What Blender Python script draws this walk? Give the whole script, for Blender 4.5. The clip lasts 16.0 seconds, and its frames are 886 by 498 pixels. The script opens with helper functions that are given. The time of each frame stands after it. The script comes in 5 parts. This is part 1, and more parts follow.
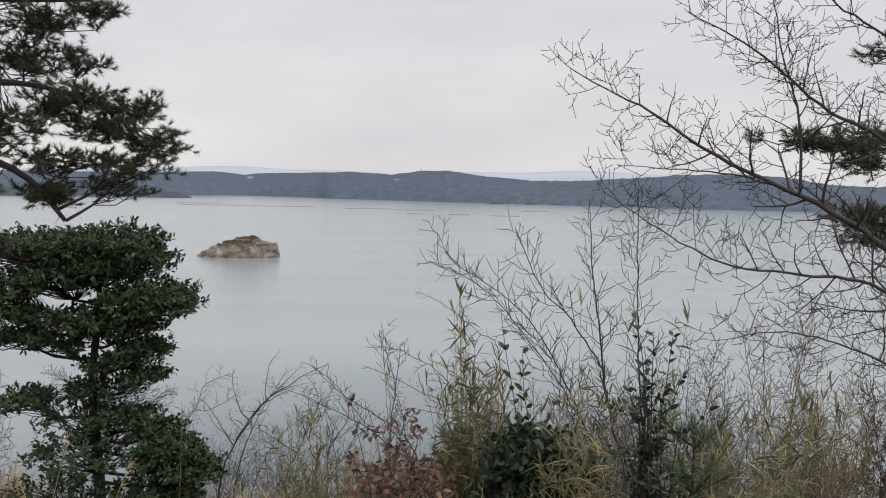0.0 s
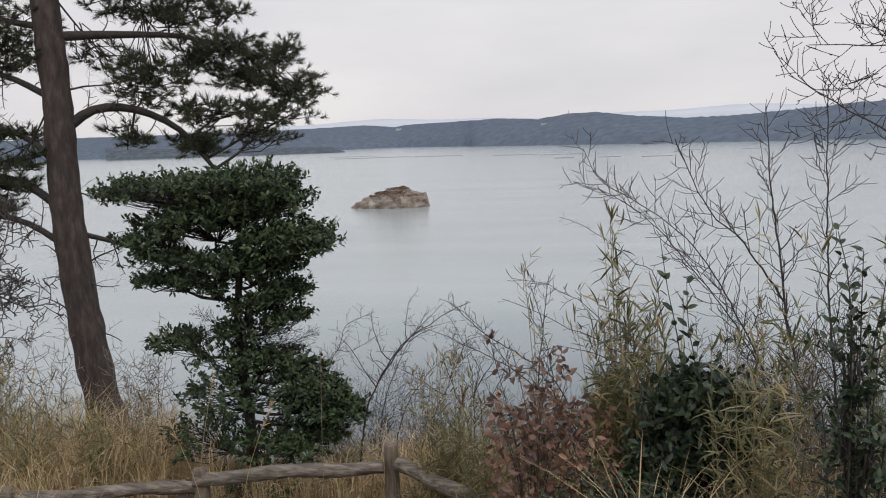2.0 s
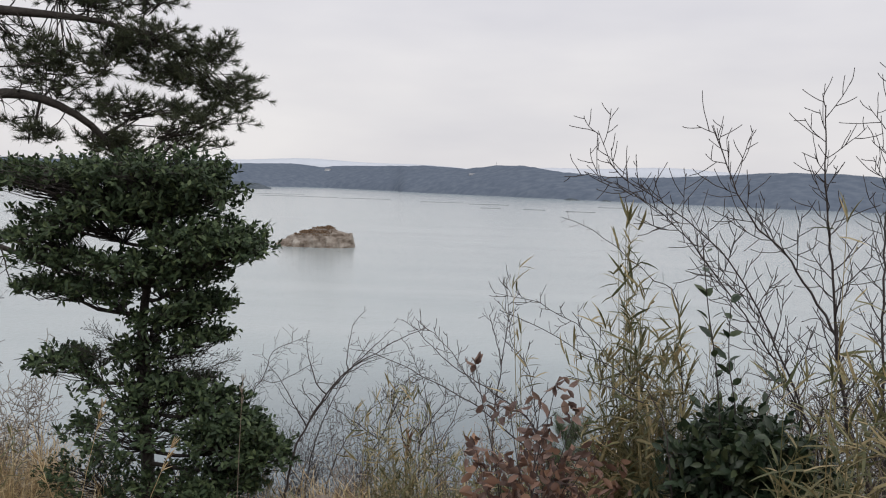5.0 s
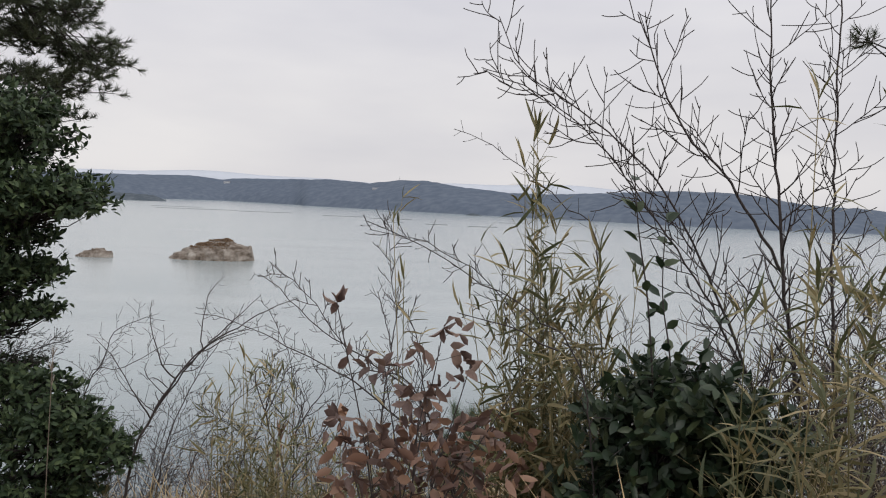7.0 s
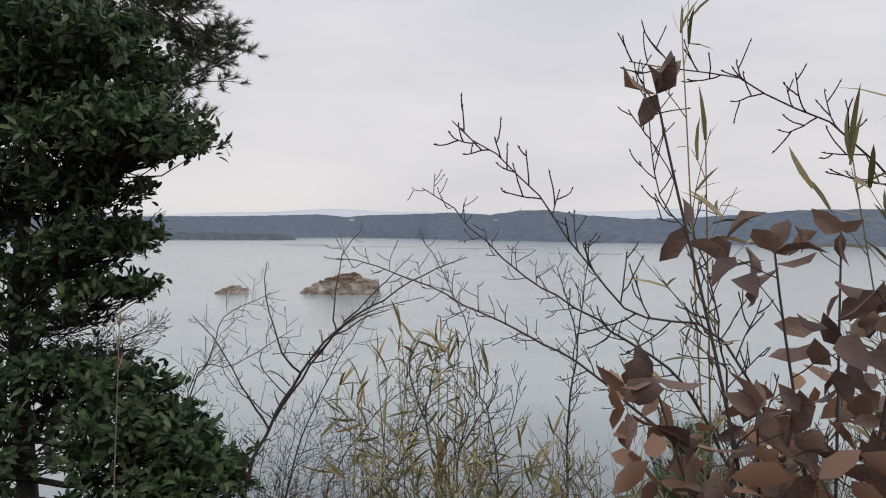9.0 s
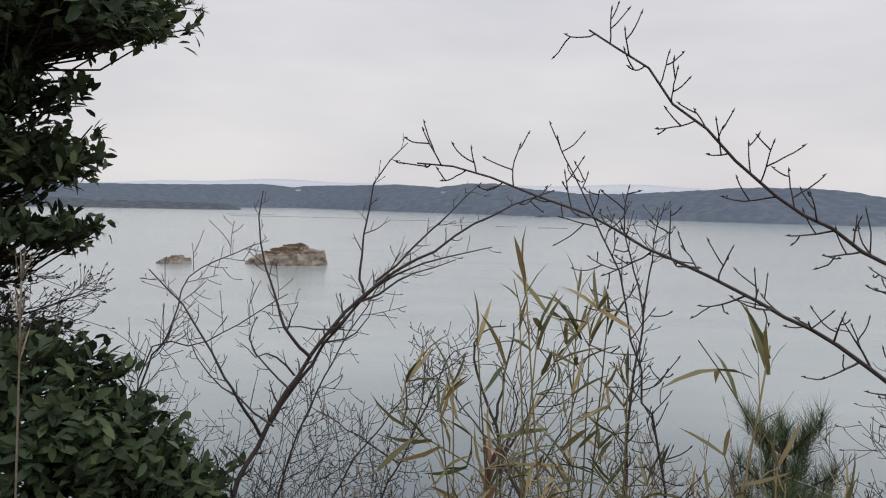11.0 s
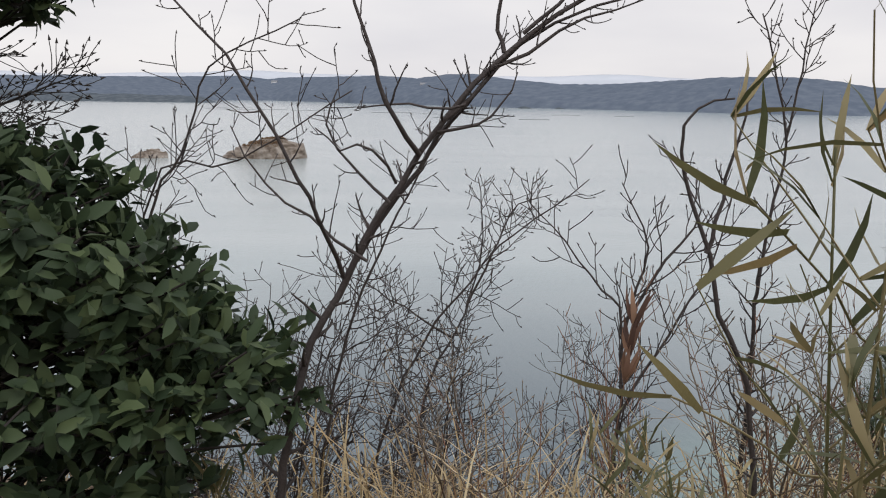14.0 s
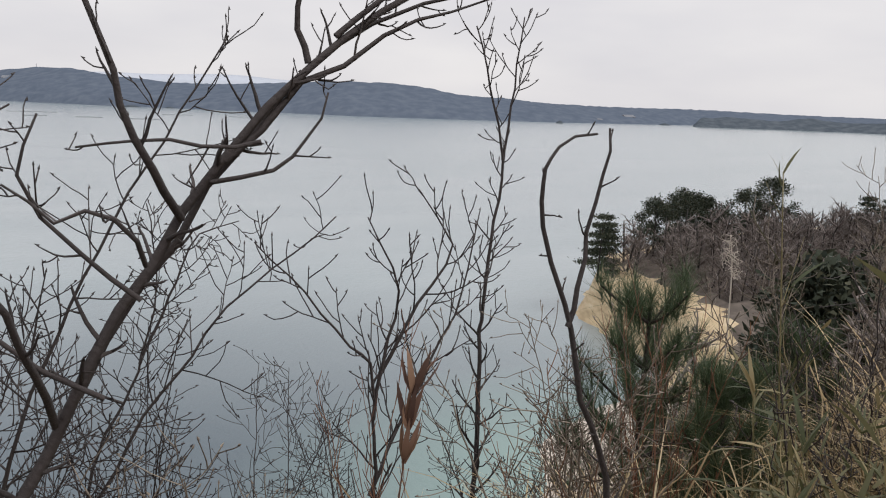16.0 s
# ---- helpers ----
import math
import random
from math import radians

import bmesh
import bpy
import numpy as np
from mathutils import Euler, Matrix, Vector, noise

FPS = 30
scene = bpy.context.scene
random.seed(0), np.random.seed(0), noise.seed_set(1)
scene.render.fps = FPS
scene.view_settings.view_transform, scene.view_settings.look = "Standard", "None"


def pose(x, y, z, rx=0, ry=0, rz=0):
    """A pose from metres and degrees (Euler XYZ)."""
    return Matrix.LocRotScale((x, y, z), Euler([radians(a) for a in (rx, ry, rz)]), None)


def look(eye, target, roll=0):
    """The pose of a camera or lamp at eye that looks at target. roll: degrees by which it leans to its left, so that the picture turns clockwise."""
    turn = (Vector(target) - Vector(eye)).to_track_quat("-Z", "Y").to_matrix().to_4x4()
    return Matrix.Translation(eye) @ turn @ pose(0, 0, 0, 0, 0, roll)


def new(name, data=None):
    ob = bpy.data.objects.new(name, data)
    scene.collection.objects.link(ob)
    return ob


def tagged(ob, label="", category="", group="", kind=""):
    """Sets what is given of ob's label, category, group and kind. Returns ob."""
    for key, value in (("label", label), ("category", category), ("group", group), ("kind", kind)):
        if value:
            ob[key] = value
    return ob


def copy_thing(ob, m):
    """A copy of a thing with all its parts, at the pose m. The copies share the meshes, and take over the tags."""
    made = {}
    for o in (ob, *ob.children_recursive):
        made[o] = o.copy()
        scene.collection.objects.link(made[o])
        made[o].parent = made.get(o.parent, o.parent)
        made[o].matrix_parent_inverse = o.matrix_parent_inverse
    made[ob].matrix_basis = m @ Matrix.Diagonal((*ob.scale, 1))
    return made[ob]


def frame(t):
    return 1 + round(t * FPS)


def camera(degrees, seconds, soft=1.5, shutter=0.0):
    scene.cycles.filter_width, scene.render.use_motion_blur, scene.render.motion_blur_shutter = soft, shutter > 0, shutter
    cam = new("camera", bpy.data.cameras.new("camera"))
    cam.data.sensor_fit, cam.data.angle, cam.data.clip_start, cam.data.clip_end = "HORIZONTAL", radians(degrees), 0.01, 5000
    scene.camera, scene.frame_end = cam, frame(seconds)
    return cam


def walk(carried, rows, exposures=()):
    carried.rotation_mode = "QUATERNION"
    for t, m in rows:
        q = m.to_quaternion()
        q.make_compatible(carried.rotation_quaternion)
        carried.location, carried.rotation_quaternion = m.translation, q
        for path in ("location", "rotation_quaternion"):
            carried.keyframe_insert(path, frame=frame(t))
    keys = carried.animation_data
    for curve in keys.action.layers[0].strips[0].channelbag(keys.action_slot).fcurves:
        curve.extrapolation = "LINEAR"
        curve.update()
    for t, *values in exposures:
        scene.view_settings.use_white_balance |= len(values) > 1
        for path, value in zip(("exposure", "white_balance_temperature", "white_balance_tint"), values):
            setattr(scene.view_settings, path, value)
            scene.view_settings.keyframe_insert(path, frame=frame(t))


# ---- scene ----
cam = camera(59.0, 16.0, 1.1)
PATH = [
    (0, (-0.03, -0.047, 1.659), (-0.015, 1.948, 1.51), 0.8),
    (0.5, (-0.008, 0.071, 1.577), (-0.179, 2.059, 1.448), 1.6),
    (0.9, (-0.101, 0.322, 1.474), (-0.461, 2.283, 1.316), 1.5),
    (1, (-0.115, 0.36, 1.47), (-0.509, 2.313, 1.298), 1.2),
    (1.5, (-0.112, 0.493, 1.489), (-0.566, 2.426, 1.249), -1.3),
    (2, (-0.008, 0.562, 1.439), (-0.37, 2.509, 1.159), -2.1),
    (2.5, (0.067, 0.602, 1.397), (-0.105, 2.577, 1.133), -1.0),
    (3, (0.061, 0.802, 1.246), (0.048, 2.787, 1.005), -0.0),
    (3.5, (-0.054, 1.101, 1.193), (-0.127, 3.082, 0.924), -0.3),
    (3.7, (-0.12, 1.195, 1.214), (-0.271, 3.169, 0.929), -0.7),
    (5.8, (-0.593, 1.872, 0.859), (-0.737, 3.864, 0.751), 2.7),
    (6, (-0.603, 1.923, 0.825), (-0.696, 3.918, 0.711), 1.7),
    (6.5, (-0.619, 2.159, 0.709), (-0.587, 4.155, 0.575), 0.7),
    (7, (-0.36, 2.587, 0.534), (-0.285, 4.582, 0.414), 2.3),
    (7.5, (-0.245, 3.088, 0.382), (-0.248, 5.087, 0.327), 3.8),
    (8, (-0.314, 3.546, 0.296), (-0.43, 5.542, 0.266), 2.4),
    (8.5, (-0.502, 3.93, 0.157), (-0.699, 5.92, 0.126), 0.9),
    (9, (-0.806, 4.222, -0.048), (-1.043, 6.207, -0.095), 0.1),
    (9.2, (-0.903, 4.376, -0.11), (-1.152, 6.36, -0.162), 0.0),
    (11.3, (-1.407, 5.452, -0.232), (-1.439, 7.447, -0.366), 1.2),
    (11.5, (-1.408, 5.469, -0.231), (-1.397, 7.464, -0.379), 1.1),
    (12, (-1.427, 5.416, -0.237), (-1.392, 7.405, -0.44), 0.5),
    (12.5, (-1.496, 5.452, -0.397), (-1.597, 7.429, -0.682), -0.3),
    (13, (-1.615, 5.7, -0.474), (-1.832, 7.66, -0.811), -0.3),
    (13.5, (-1.827, 5.959, -0.561), (-2.037, 7.913, -0.935), 0.1),
    (14, (-1.875, 6.275, -0.631), (-1.921, 8.237, -1.016), 0.7),
    (14.5, (-1.979, 6.511, -0.678), (-1.742, 8.461, -1.05), 1.1),
    (14.7, (-2.065, 6.647, -0.643), (-1.673, 8.575, -1.002), 1.3),
    (15, (-2.115, 6.8, -0.628), (-1.512, 8.676, -0.969), 1.6),
    (15.5, (-2.124, 6.877, -0.594), (-1.31, 8.673, -0.929), 1.8),
    (16, (-2.116, 6.876, -0.593), (-1.249, 8.642, -0.953), 2.1),
]
walk(cam, [(t, look(eye, target, roll)) for t, eye, target, roll in PATH],
     [(0, 0.0), (3.5, 0.08), (7, 0.02), (9, 0.0), (12, -0.03), (12.7, 0.15), (13.5, 0.19), (14.1, 0.17), (14.6, 0.1), (15.2, 0.1), (16, 0.1)])

# ---- light ----
WATER = -20.4
ELEV, TURN = radians(48), radians(150)
world = bpy.data.worlds.new("overcast_sky")
scene.world = world
world.use_nodes = True


def link(nt, a, b):
    nt.links.new(a, b)


def add(nt, kind, **values):
    n = nt.nodes.new(kind)
    for k, v in values.items():
        n.inputs[k].default_value = v
    return n


def ramp(nt, fac, stops):
    n = nt.nodes.new("ShaderNodeValToRGB")
    el = n.color_ramp.elements
    while len(el) < len(stops):
        el.new(0.5)
    for e, (p, c) in zip(el, stops):
        e.position, e.color = p, (*c, 1)
    link(nt, fac, n.inputs[0])
    return n.outputs[0]


def mix(nt, fac, a, b, blend="MIX"):
    n = nt.nodes.new("ShaderNodeMix")
    n.data_type, n.blend_type = "RGBA", blend
    for socket, v in ((n.inputs[0], fac), (n.inputs[6], a), (n.inputs[7], b)):
        if isinstance(v, (int, float)):
            socket.default_value = v
        elif isinstance(v, tuple):
            socket.default_value = (*v, 1)
        else:
            link(nt, v, socket)
    return n.outputs[2]


nt = world.node_tree
sky = nt.nodes.new("ShaderNodeTexSky")
sky.sky_type, sky.sun_disc, sky.sun_elevation, sky.sun_rotation = "NISHITA", False, ELEV, TURN
coord = nt.nodes.new("ShaderNodeTexCoord")
xyz = nt.nodes.new("ShaderNodeSeparateXYZ")
link(nt, coord.outputs["Generated"], xyz.inputs[0])
cloud_map = add(nt, "ShaderNodeMapping", Scale=(1.6, 1.6, 6.0))
link(nt, coord.outputs["Generated"], cloud_map.inputs[0])
cloud = add(nt, "ShaderNodeTexNoise", Scale=1.7, Detail=4.0, Roughness=0.5)
link(nt, cloud_map.outputs[0], cloud.inputs["Vector"])
dome = ramp(nt, xyz.outputs[2], [(0.0, (0.69, 0.68, 0.70)), (0.03, (0.74, 0.725, 0.735)), (0.12, (0.75, 0.735, 0.745)),
                                 (0.3, (0.735, 0.732, 0.77)), (1.0, (1.08, 1.07, 1.10))])
puffs = ramp(nt, cloud.outputs[0], [(0.3, (0.90, 0.90, 0.93)), (0.7, (1.07, 1.06, 1.05))])
cover = mix(nt, 1.0, dome, puffs, "MULTIPLY")
faint = mix(nt, 1.0, sky.outputs[0], (0.1, 0.1, 0.1), "MULTIPLY")
link(nt, mix(nt, 0.04, cover, faint), nt.nodes["Background"].inputs[0])
nt.nodes["Background"].inputs[1].default_value = 1.0

sun = new("sun", bpy.data.lights.new("sun", "SUN"))
sun.data.energy, sun.data.angle, sun.data.color = 0.9, radians(25), (1.0, 0.96, 0.9)
sun.matrix_world = look((0, 0, 0), (math.sin(TURN) * -math.cos(ELEV), math.cos(TURN) * -math.cos(ELEV), -math.sin(ELEV)))


# ---- materials ----
def material(name, stops, scale=8.0, rough=0.7, bump=0.0, bump_scale=40.0, island=0.0, stretch=(1, 1, 1), thin=0.0, spec=0.5, piece=0.0):
    """Base colours from a noise, varied per leaf or twig, with a fine relief; thin lets light through leaves."""
    m = bpy.data.materials.new(name)
    m.use_nodes = True
    nt = m.node_tree
    b = nt.nodes["Principled BSDF"]
    co = nt.nodes.new("ShaderNodeTexCoord")
    mp = add(nt, "ShaderNodeMapping", Scale=stretch)
    link(nt, co.outputs["Object"], mp.inputs[0])
    n = add(nt, "ShaderNodeTexNoise", Scale=scale, Detail=6.0, Roughness=0.6)
    link(nt, mp.outputs[0], n.inputs["Vector"])
    fac = n.outputs[0]
    if island or piece:
        src = nt.nodes.new("ShaderNodeNewGeometry").outputs["Random Per Island"] if island else nt.nodes.new("ShaderNodeObjectInfo").outputs["Random"]
        mm = nt.nodes.new("ShaderNodeMix")
        mm.inputs[0].default_value = island or piece
        link(nt, fac, mm.inputs[2])
        link(nt, src, mm.inputs[3])
        fac = mm.outputs[0]
    col = ramp(nt, fac, stops)
    link(nt, col, b.inputs["Base Color"])
    b.inputs["Roughness"].default_value = rough
    b.inputs["Specular IOR Level"].default_value = spec
    if bump:
        n2 = add(nt, "ShaderNodeTexNoise", Scale=bump_scale, Detail=5.0)
        link(nt, mp.outputs[0], n2.inputs["Vector"])
        bp = add(nt, "ShaderNodeBump", Strength=bump, Distance=0.02)
        link(nt, n2.outputs[0], bp.inputs["Height"])
        link(nt, bp.outputs[0], b.inputs["Normal"])
    if thin:
        tr = nt.nodes.new("ShaderNodeBsdfTranslucent")
        link(nt, col, tr.inputs[0])
        ms = nt.nodes.new("ShaderNodeMixShader")
        ms.inputs[0].default_value = thin
        link(nt, b.outputs[0], ms.inputs[1])
        link(nt, tr.outputs[0], ms.inputs[2])
        link(nt, ms.outputs[0], nt.nodes["Material Output"].inputs[0])
    return m


HOLLY_LEAF = material("holly_leaf", [(0.2, (0.03, 0.048, 0.027)), (0.55, (0.058, 0.088, 0.045)), (0.9, (0.13, 0.17, 0.078))], 3, 0.5, island=0.6, thin=0.22, spec=0.2)
PRIVET_LEAF = material("privet_leaf", [(0.2, (0.018, 0.036, 0.019)), (0.6, (0.036, 0.06, 0.03)), (0.95, (0.085, 0.105, 0.045))], 3, 0.45, island=0.7, thin=0.18)
BROWN_LEAF = material("brown_leaf", [(0.15, (0.085, 0.055, 0.048)), (0.5, (0.165, 0.108, 0.092)), (0.9, (0.29, 0.20, 0.155))], 9, 0.62, 0.3, 60, piece=0.6, thin=0.2)
RUSSET_LEAF = material("russet_leaf", [(0.15, (0.11, 0.062, 0.047)), (0.5, (0.22, 0.125, 0.088)), (0.9, (0.37, 0.225, 0.145))], 9, 0.65, island=0.7, thin=0.2)
BAMBOO_LEAF = material("bamboo_leaf", [(0.1, (0.075, 0.092, 0.042)), (0.42, (0.155, 0.155, 0.072)), (0.68, (0.28, 0.235, 0.115)), (0.95, (0.48, 0.38, 0.21))], 3, 0.55, island=0.75, thin=0.25)
BAMBOO_BLADE = material("bamboo_blade", [(0.1, (0.08, 0.10, 0.045)), (0.45, (0.16, 0.165, 0.075)), (0.72, (0.30, 0.235, 0.11)), (0.95, (0.48, 0.34, 0.17))], 4, 0.5, 0.2, 90, piece=0.75, thin=0.25)
CULM = material("bamboo_culm", [(0.2, (0.11, 0.11, 0.045)), (0.7, (0.27, 0.22, 0.11))], 12, 0.55, island=0.6)
STRAW = material("straw", [(0.1, (0.24, 0.165, 0.08)), (0.5, (0.46, 0.34, 0.18)), (0.9, (0.64, 0.53, 0.33))], 4, 0.75, island=0.8, thin=0.2)
NEEDLES = material("pine_needles", [(0.15, (0.032, 0.046, 0.026)), (0.6, (0.066, 0.082, 0.042)), (0.95, (0.125, 0.13, 0.065))], 2, 0.55, island=0.5, thin=0.1)
YOUNG_NEEDLES = material("young_pine_needles", [(0.15, (0.048, 0.082, 0.042)), (0.6, (0.10, 0.142, 0.072)), (0.95, (0.21, 0.23, 0.12))], 2, 0.5, island=0.5, thin=0.1)
TWIG = material("bare_twig", [(0.2, (0.032, 0.026, 0.025)), (0.6, (0.062, 0.051, 0.049)), (0.9, (0.11, 0.094, 0.088))], 14, 0.8, 0.3, 120, island=0.5)
PALE_TWIG = material("pale_twig", [(0.2, (0.12, 0.095, 0.075)), (0.6, (0.215, 0.175, 0.135)), (0.9, (0.34, 0.285, 0.22))], 14, 0.8, 0.3, 120, island=0.6)
RED_TWIG = material("reddish_stem", [(0.2, (0.13, 0.06, 0.04)), (0.6, (0.25, 0.125, 0.075)), (0.9, (0.36, 0.22, 0.13))], 10, 0.75, island=0.7)
PINE_BARK = material("pine_bark", [(0.25, (0.02, 0.016, 0.015)), (0.5, (0.055, 0.042, 0.037)), (0.8, (0.125, 0.10, 0.088))], 7, 0.9, 1.0, 9, stretch=(1.6, 1.6, 0.45))
DARK_BARK = material("dark_bark", [(0.3, (0.022, 0.019, 0.017)), (0.7, (0.055, 0.047, 0.042))], 20, 0.85, 0.5, 50)
RAIL_WOOD = material("weathered_log", [(0.3, (0.045, 0.038, 0.032)), (0.5, (0.15, 0.128, 0.105)), (0.75, (0.33, 0.295, 0.25))], 9, 0.85, 0.9, 16, stretch=(0.35, 3.0, 3.0))
POST_WOOD = material("weathered_post", [(0.25, (0.06, 0.047, 0.038)), (0.55, (0.18, 0.145, 0.11)), (0.85, (0.33, 0.28, 0.22))], 9, 0.85, 0.9, 16, stretch=(3.0, 3.0, 0.4))
ROCK = material("sandstone_islet", [(0.25, (0.045, 0.037, 0.03)), (0.40, (0.12, 0.092, 0.07)), (0.54, (0.24, 0.205, 0.172)), (0.72, (0.40, 0.37, 0.33))], 0.28, 0.9, 1.0, 1.4, stretch=(1, 1, 2.2))
ROCK_CAP = material("dry_rock_cap", [(0.25, (0.09, 0.06, 0.035)), (0.5, (0.17, 0.105, 0.06)), (0.8, (0.24, 0.165, 0.10))], 0.7, 0.95, 1.0, 3)
CLIFF = material("pale_cliff", [(0.2, (0.30, 0.22, 0.13)), (0.5, (0.56, 0.44, 0.27)), (0.8, (0.72, 0.62, 0.44))], 0.5, 0.95, 1.0, 1.2, stretch=(1, 1, 3))
SAND = material("beach_sand", [(0.3, (0.46, 0.40, 0.33)), (0.7, (0.62, 0.56, 0.48))], 0.6, 0.95, 0.4, 6)
SOIL = material("leaf_litter_ground", [(0.2, (0.055, 0.04, 0.026)), (0.5, (0.13, 0.095, 0.06)), (0.8, (0.24, 0.18, 0.11))], 5, 0.95, 0.8, 30)
# far woods: blue-grey aerial haze is put into these two base colours
HAZY_HILL = material("wooded_hills", [(0.36, (0.104, 0.128, 0.166)), (0.5, (0.120, 0.145, 0.186)), (0.64, (0.142, 0.168, 0.206))], 0.06, 1.0, 0.0, 0.08, spec=0.0)
HAZY_CAPE = material("wooded_cape", [(0.36, (0.078, 0.095, 0.112)), (0.5, (0.096, 0.114, 0.133)), (0.64, (0.122, 0.14, 0.158))], 0.07, 1.0, 0.0, 0.08, spec=0.0)
# mountains nearly lost in the air: thick haze painted as pale blue
HAZY_RANGE = material("hazy_far_mountains", [(0.3, (0.53, 0.57, 0.63)), (0.7, (0.57, 0.60, 0.66))], 0.004, 1.0, spec=0.0)
HOUSE = material("white_house_wall", [(0.3, (0.62, 0.63, 0.64)), (0.7, (0.78, 0.78, 0.78))], 0.2, 0.8)
ROOF = material("grey_roof", [(0.3, (0.16, 0.17, 0.19)), (0.7, (0.24, 0.25, 0.27))], 0.2, 0.8)
UNDERWOOD = material("underwood_litter", [(0.25, (0.07, 0.056, 0.045)), (0.5, (0.12, 0.098, 0.08)), (0.8, (0.20, 0.165, 0.135))], 0.9, 0.95, 1.0, 2.5)
RAFT = material("raft_timber", [(0.3, (0.22, 0.24, 0.25)), (0.7, (0.32, 0.34, 0.35))], 0.2, 0.9)
# brown twigs, greyed and lightened by a haze tint in the colour
HAZY_BROWN = material("hazy_wood_crown", [(0.2, (0.11, 0.088, 0.076)), (0.6, (0.20, 0.165, 0.146)), (0.9, (0.31, 0.27, 0.25))], 1, 0.9, island=0.7)
CEDAR = material("cedar_foliage", [(0.2, (0.02, 0.03, 0.018)), (0.6, (0.04, 0.05, 0.028)), (0.9, (0.08, 0.075, 0.04))], 1, 0.8, island=0.7)

# water: murky teal, paler over the shallows, with wind ripples
SEA = bpy.data.materials.new("sea_water")
SEA.use_nodes = True
nt = SEA.node_tree
b = nt.nodes["Principled BSDF"]
geo = nt.nodes.new("ShaderNodeNewGeometry")
big = add(nt, "ShaderNodeTexNoise", Scale=0.012, Detail=3.0)
streak = add(nt, "ShaderNodeMapping", Scale=(1.0, 5.0, 1.0))
link(nt, geo.outputs["Position"], streak.inputs[0])
link(nt, streak.outputs[0], big.inputs["Vector"])
deep = ramp(nt, big.outputs[0], [(0.3, (0.30, 0.352, 0.36)), (0.7, (0.355, 0.40, 0.405))])
shore = nt.nodes.new("ShaderNodeVectorMath")
shore.operation = "DISTANCE"
link(nt, geo.outputs["Position"], shore.inputs[0])
shore.inputs[1].default_value = (24, 36, WATER)
span = add(nt, "ShaderNodeMapRange")
for k, v in (("From Min", 4.0), ("From Max", 22.0), ("To Min", 0.8), ("To Max", 0.0)):
    span.inputs[k].default_value = v
link(nt, shore.outputs["Value"], span.inputs["Value"])
weed = nt.nodes.new("ShaderNodeVectorMath")
weed.operation = "DISTANCE"
link(nt, geo.outputs["Position"], weed.inputs[0])
weed.inputs[1].default_value = (-2, 44, WATER)
reach = add(nt, "ShaderNodeMapRange")
for k, v in (("From Min", 10.0), ("From Max", 55.0), ("To Min", 0.87), ("To Max", 0.0)):
    reach.inputs[k].default_value = v
link(nt, weed.outputs["Value"], reach.inputs["Value"])
bed = mix(nt, reach.outputs[0], deep, (0.085, 0.115, 0.135))
link(nt, mix(nt, span.outputs[0], bed, (0.29, 0.42, 0.37)), b.inputs["Base Color"])
b.inputs["Roughness"].default_value = 0.16
b.inputs["IOR"].default_value = 1.33
rip = add(nt, "ShaderNodeTexNoise", Scale=1.1, Detail=5.0, Roughness=0.65)
link(nt, geo.outputs["Position"], rip.inputs["Vector"])
bp = add(nt, "ShaderNodeBump", Strength=0.5, Distance=0.12)
link(nt, rip.outputs[0], bp.inputs["Height"])
link(nt, bp.outputs[0], b.inputs["Normal"])


# ---- mesh helpers ----
def rng_of(seed):
    return np.random.default_rng(seed)


def unit(v):
    v = np.asarray(v, float)
    return v / (np.linalg.norm(v, axis=-1, keepdims=True) + 1e-9)


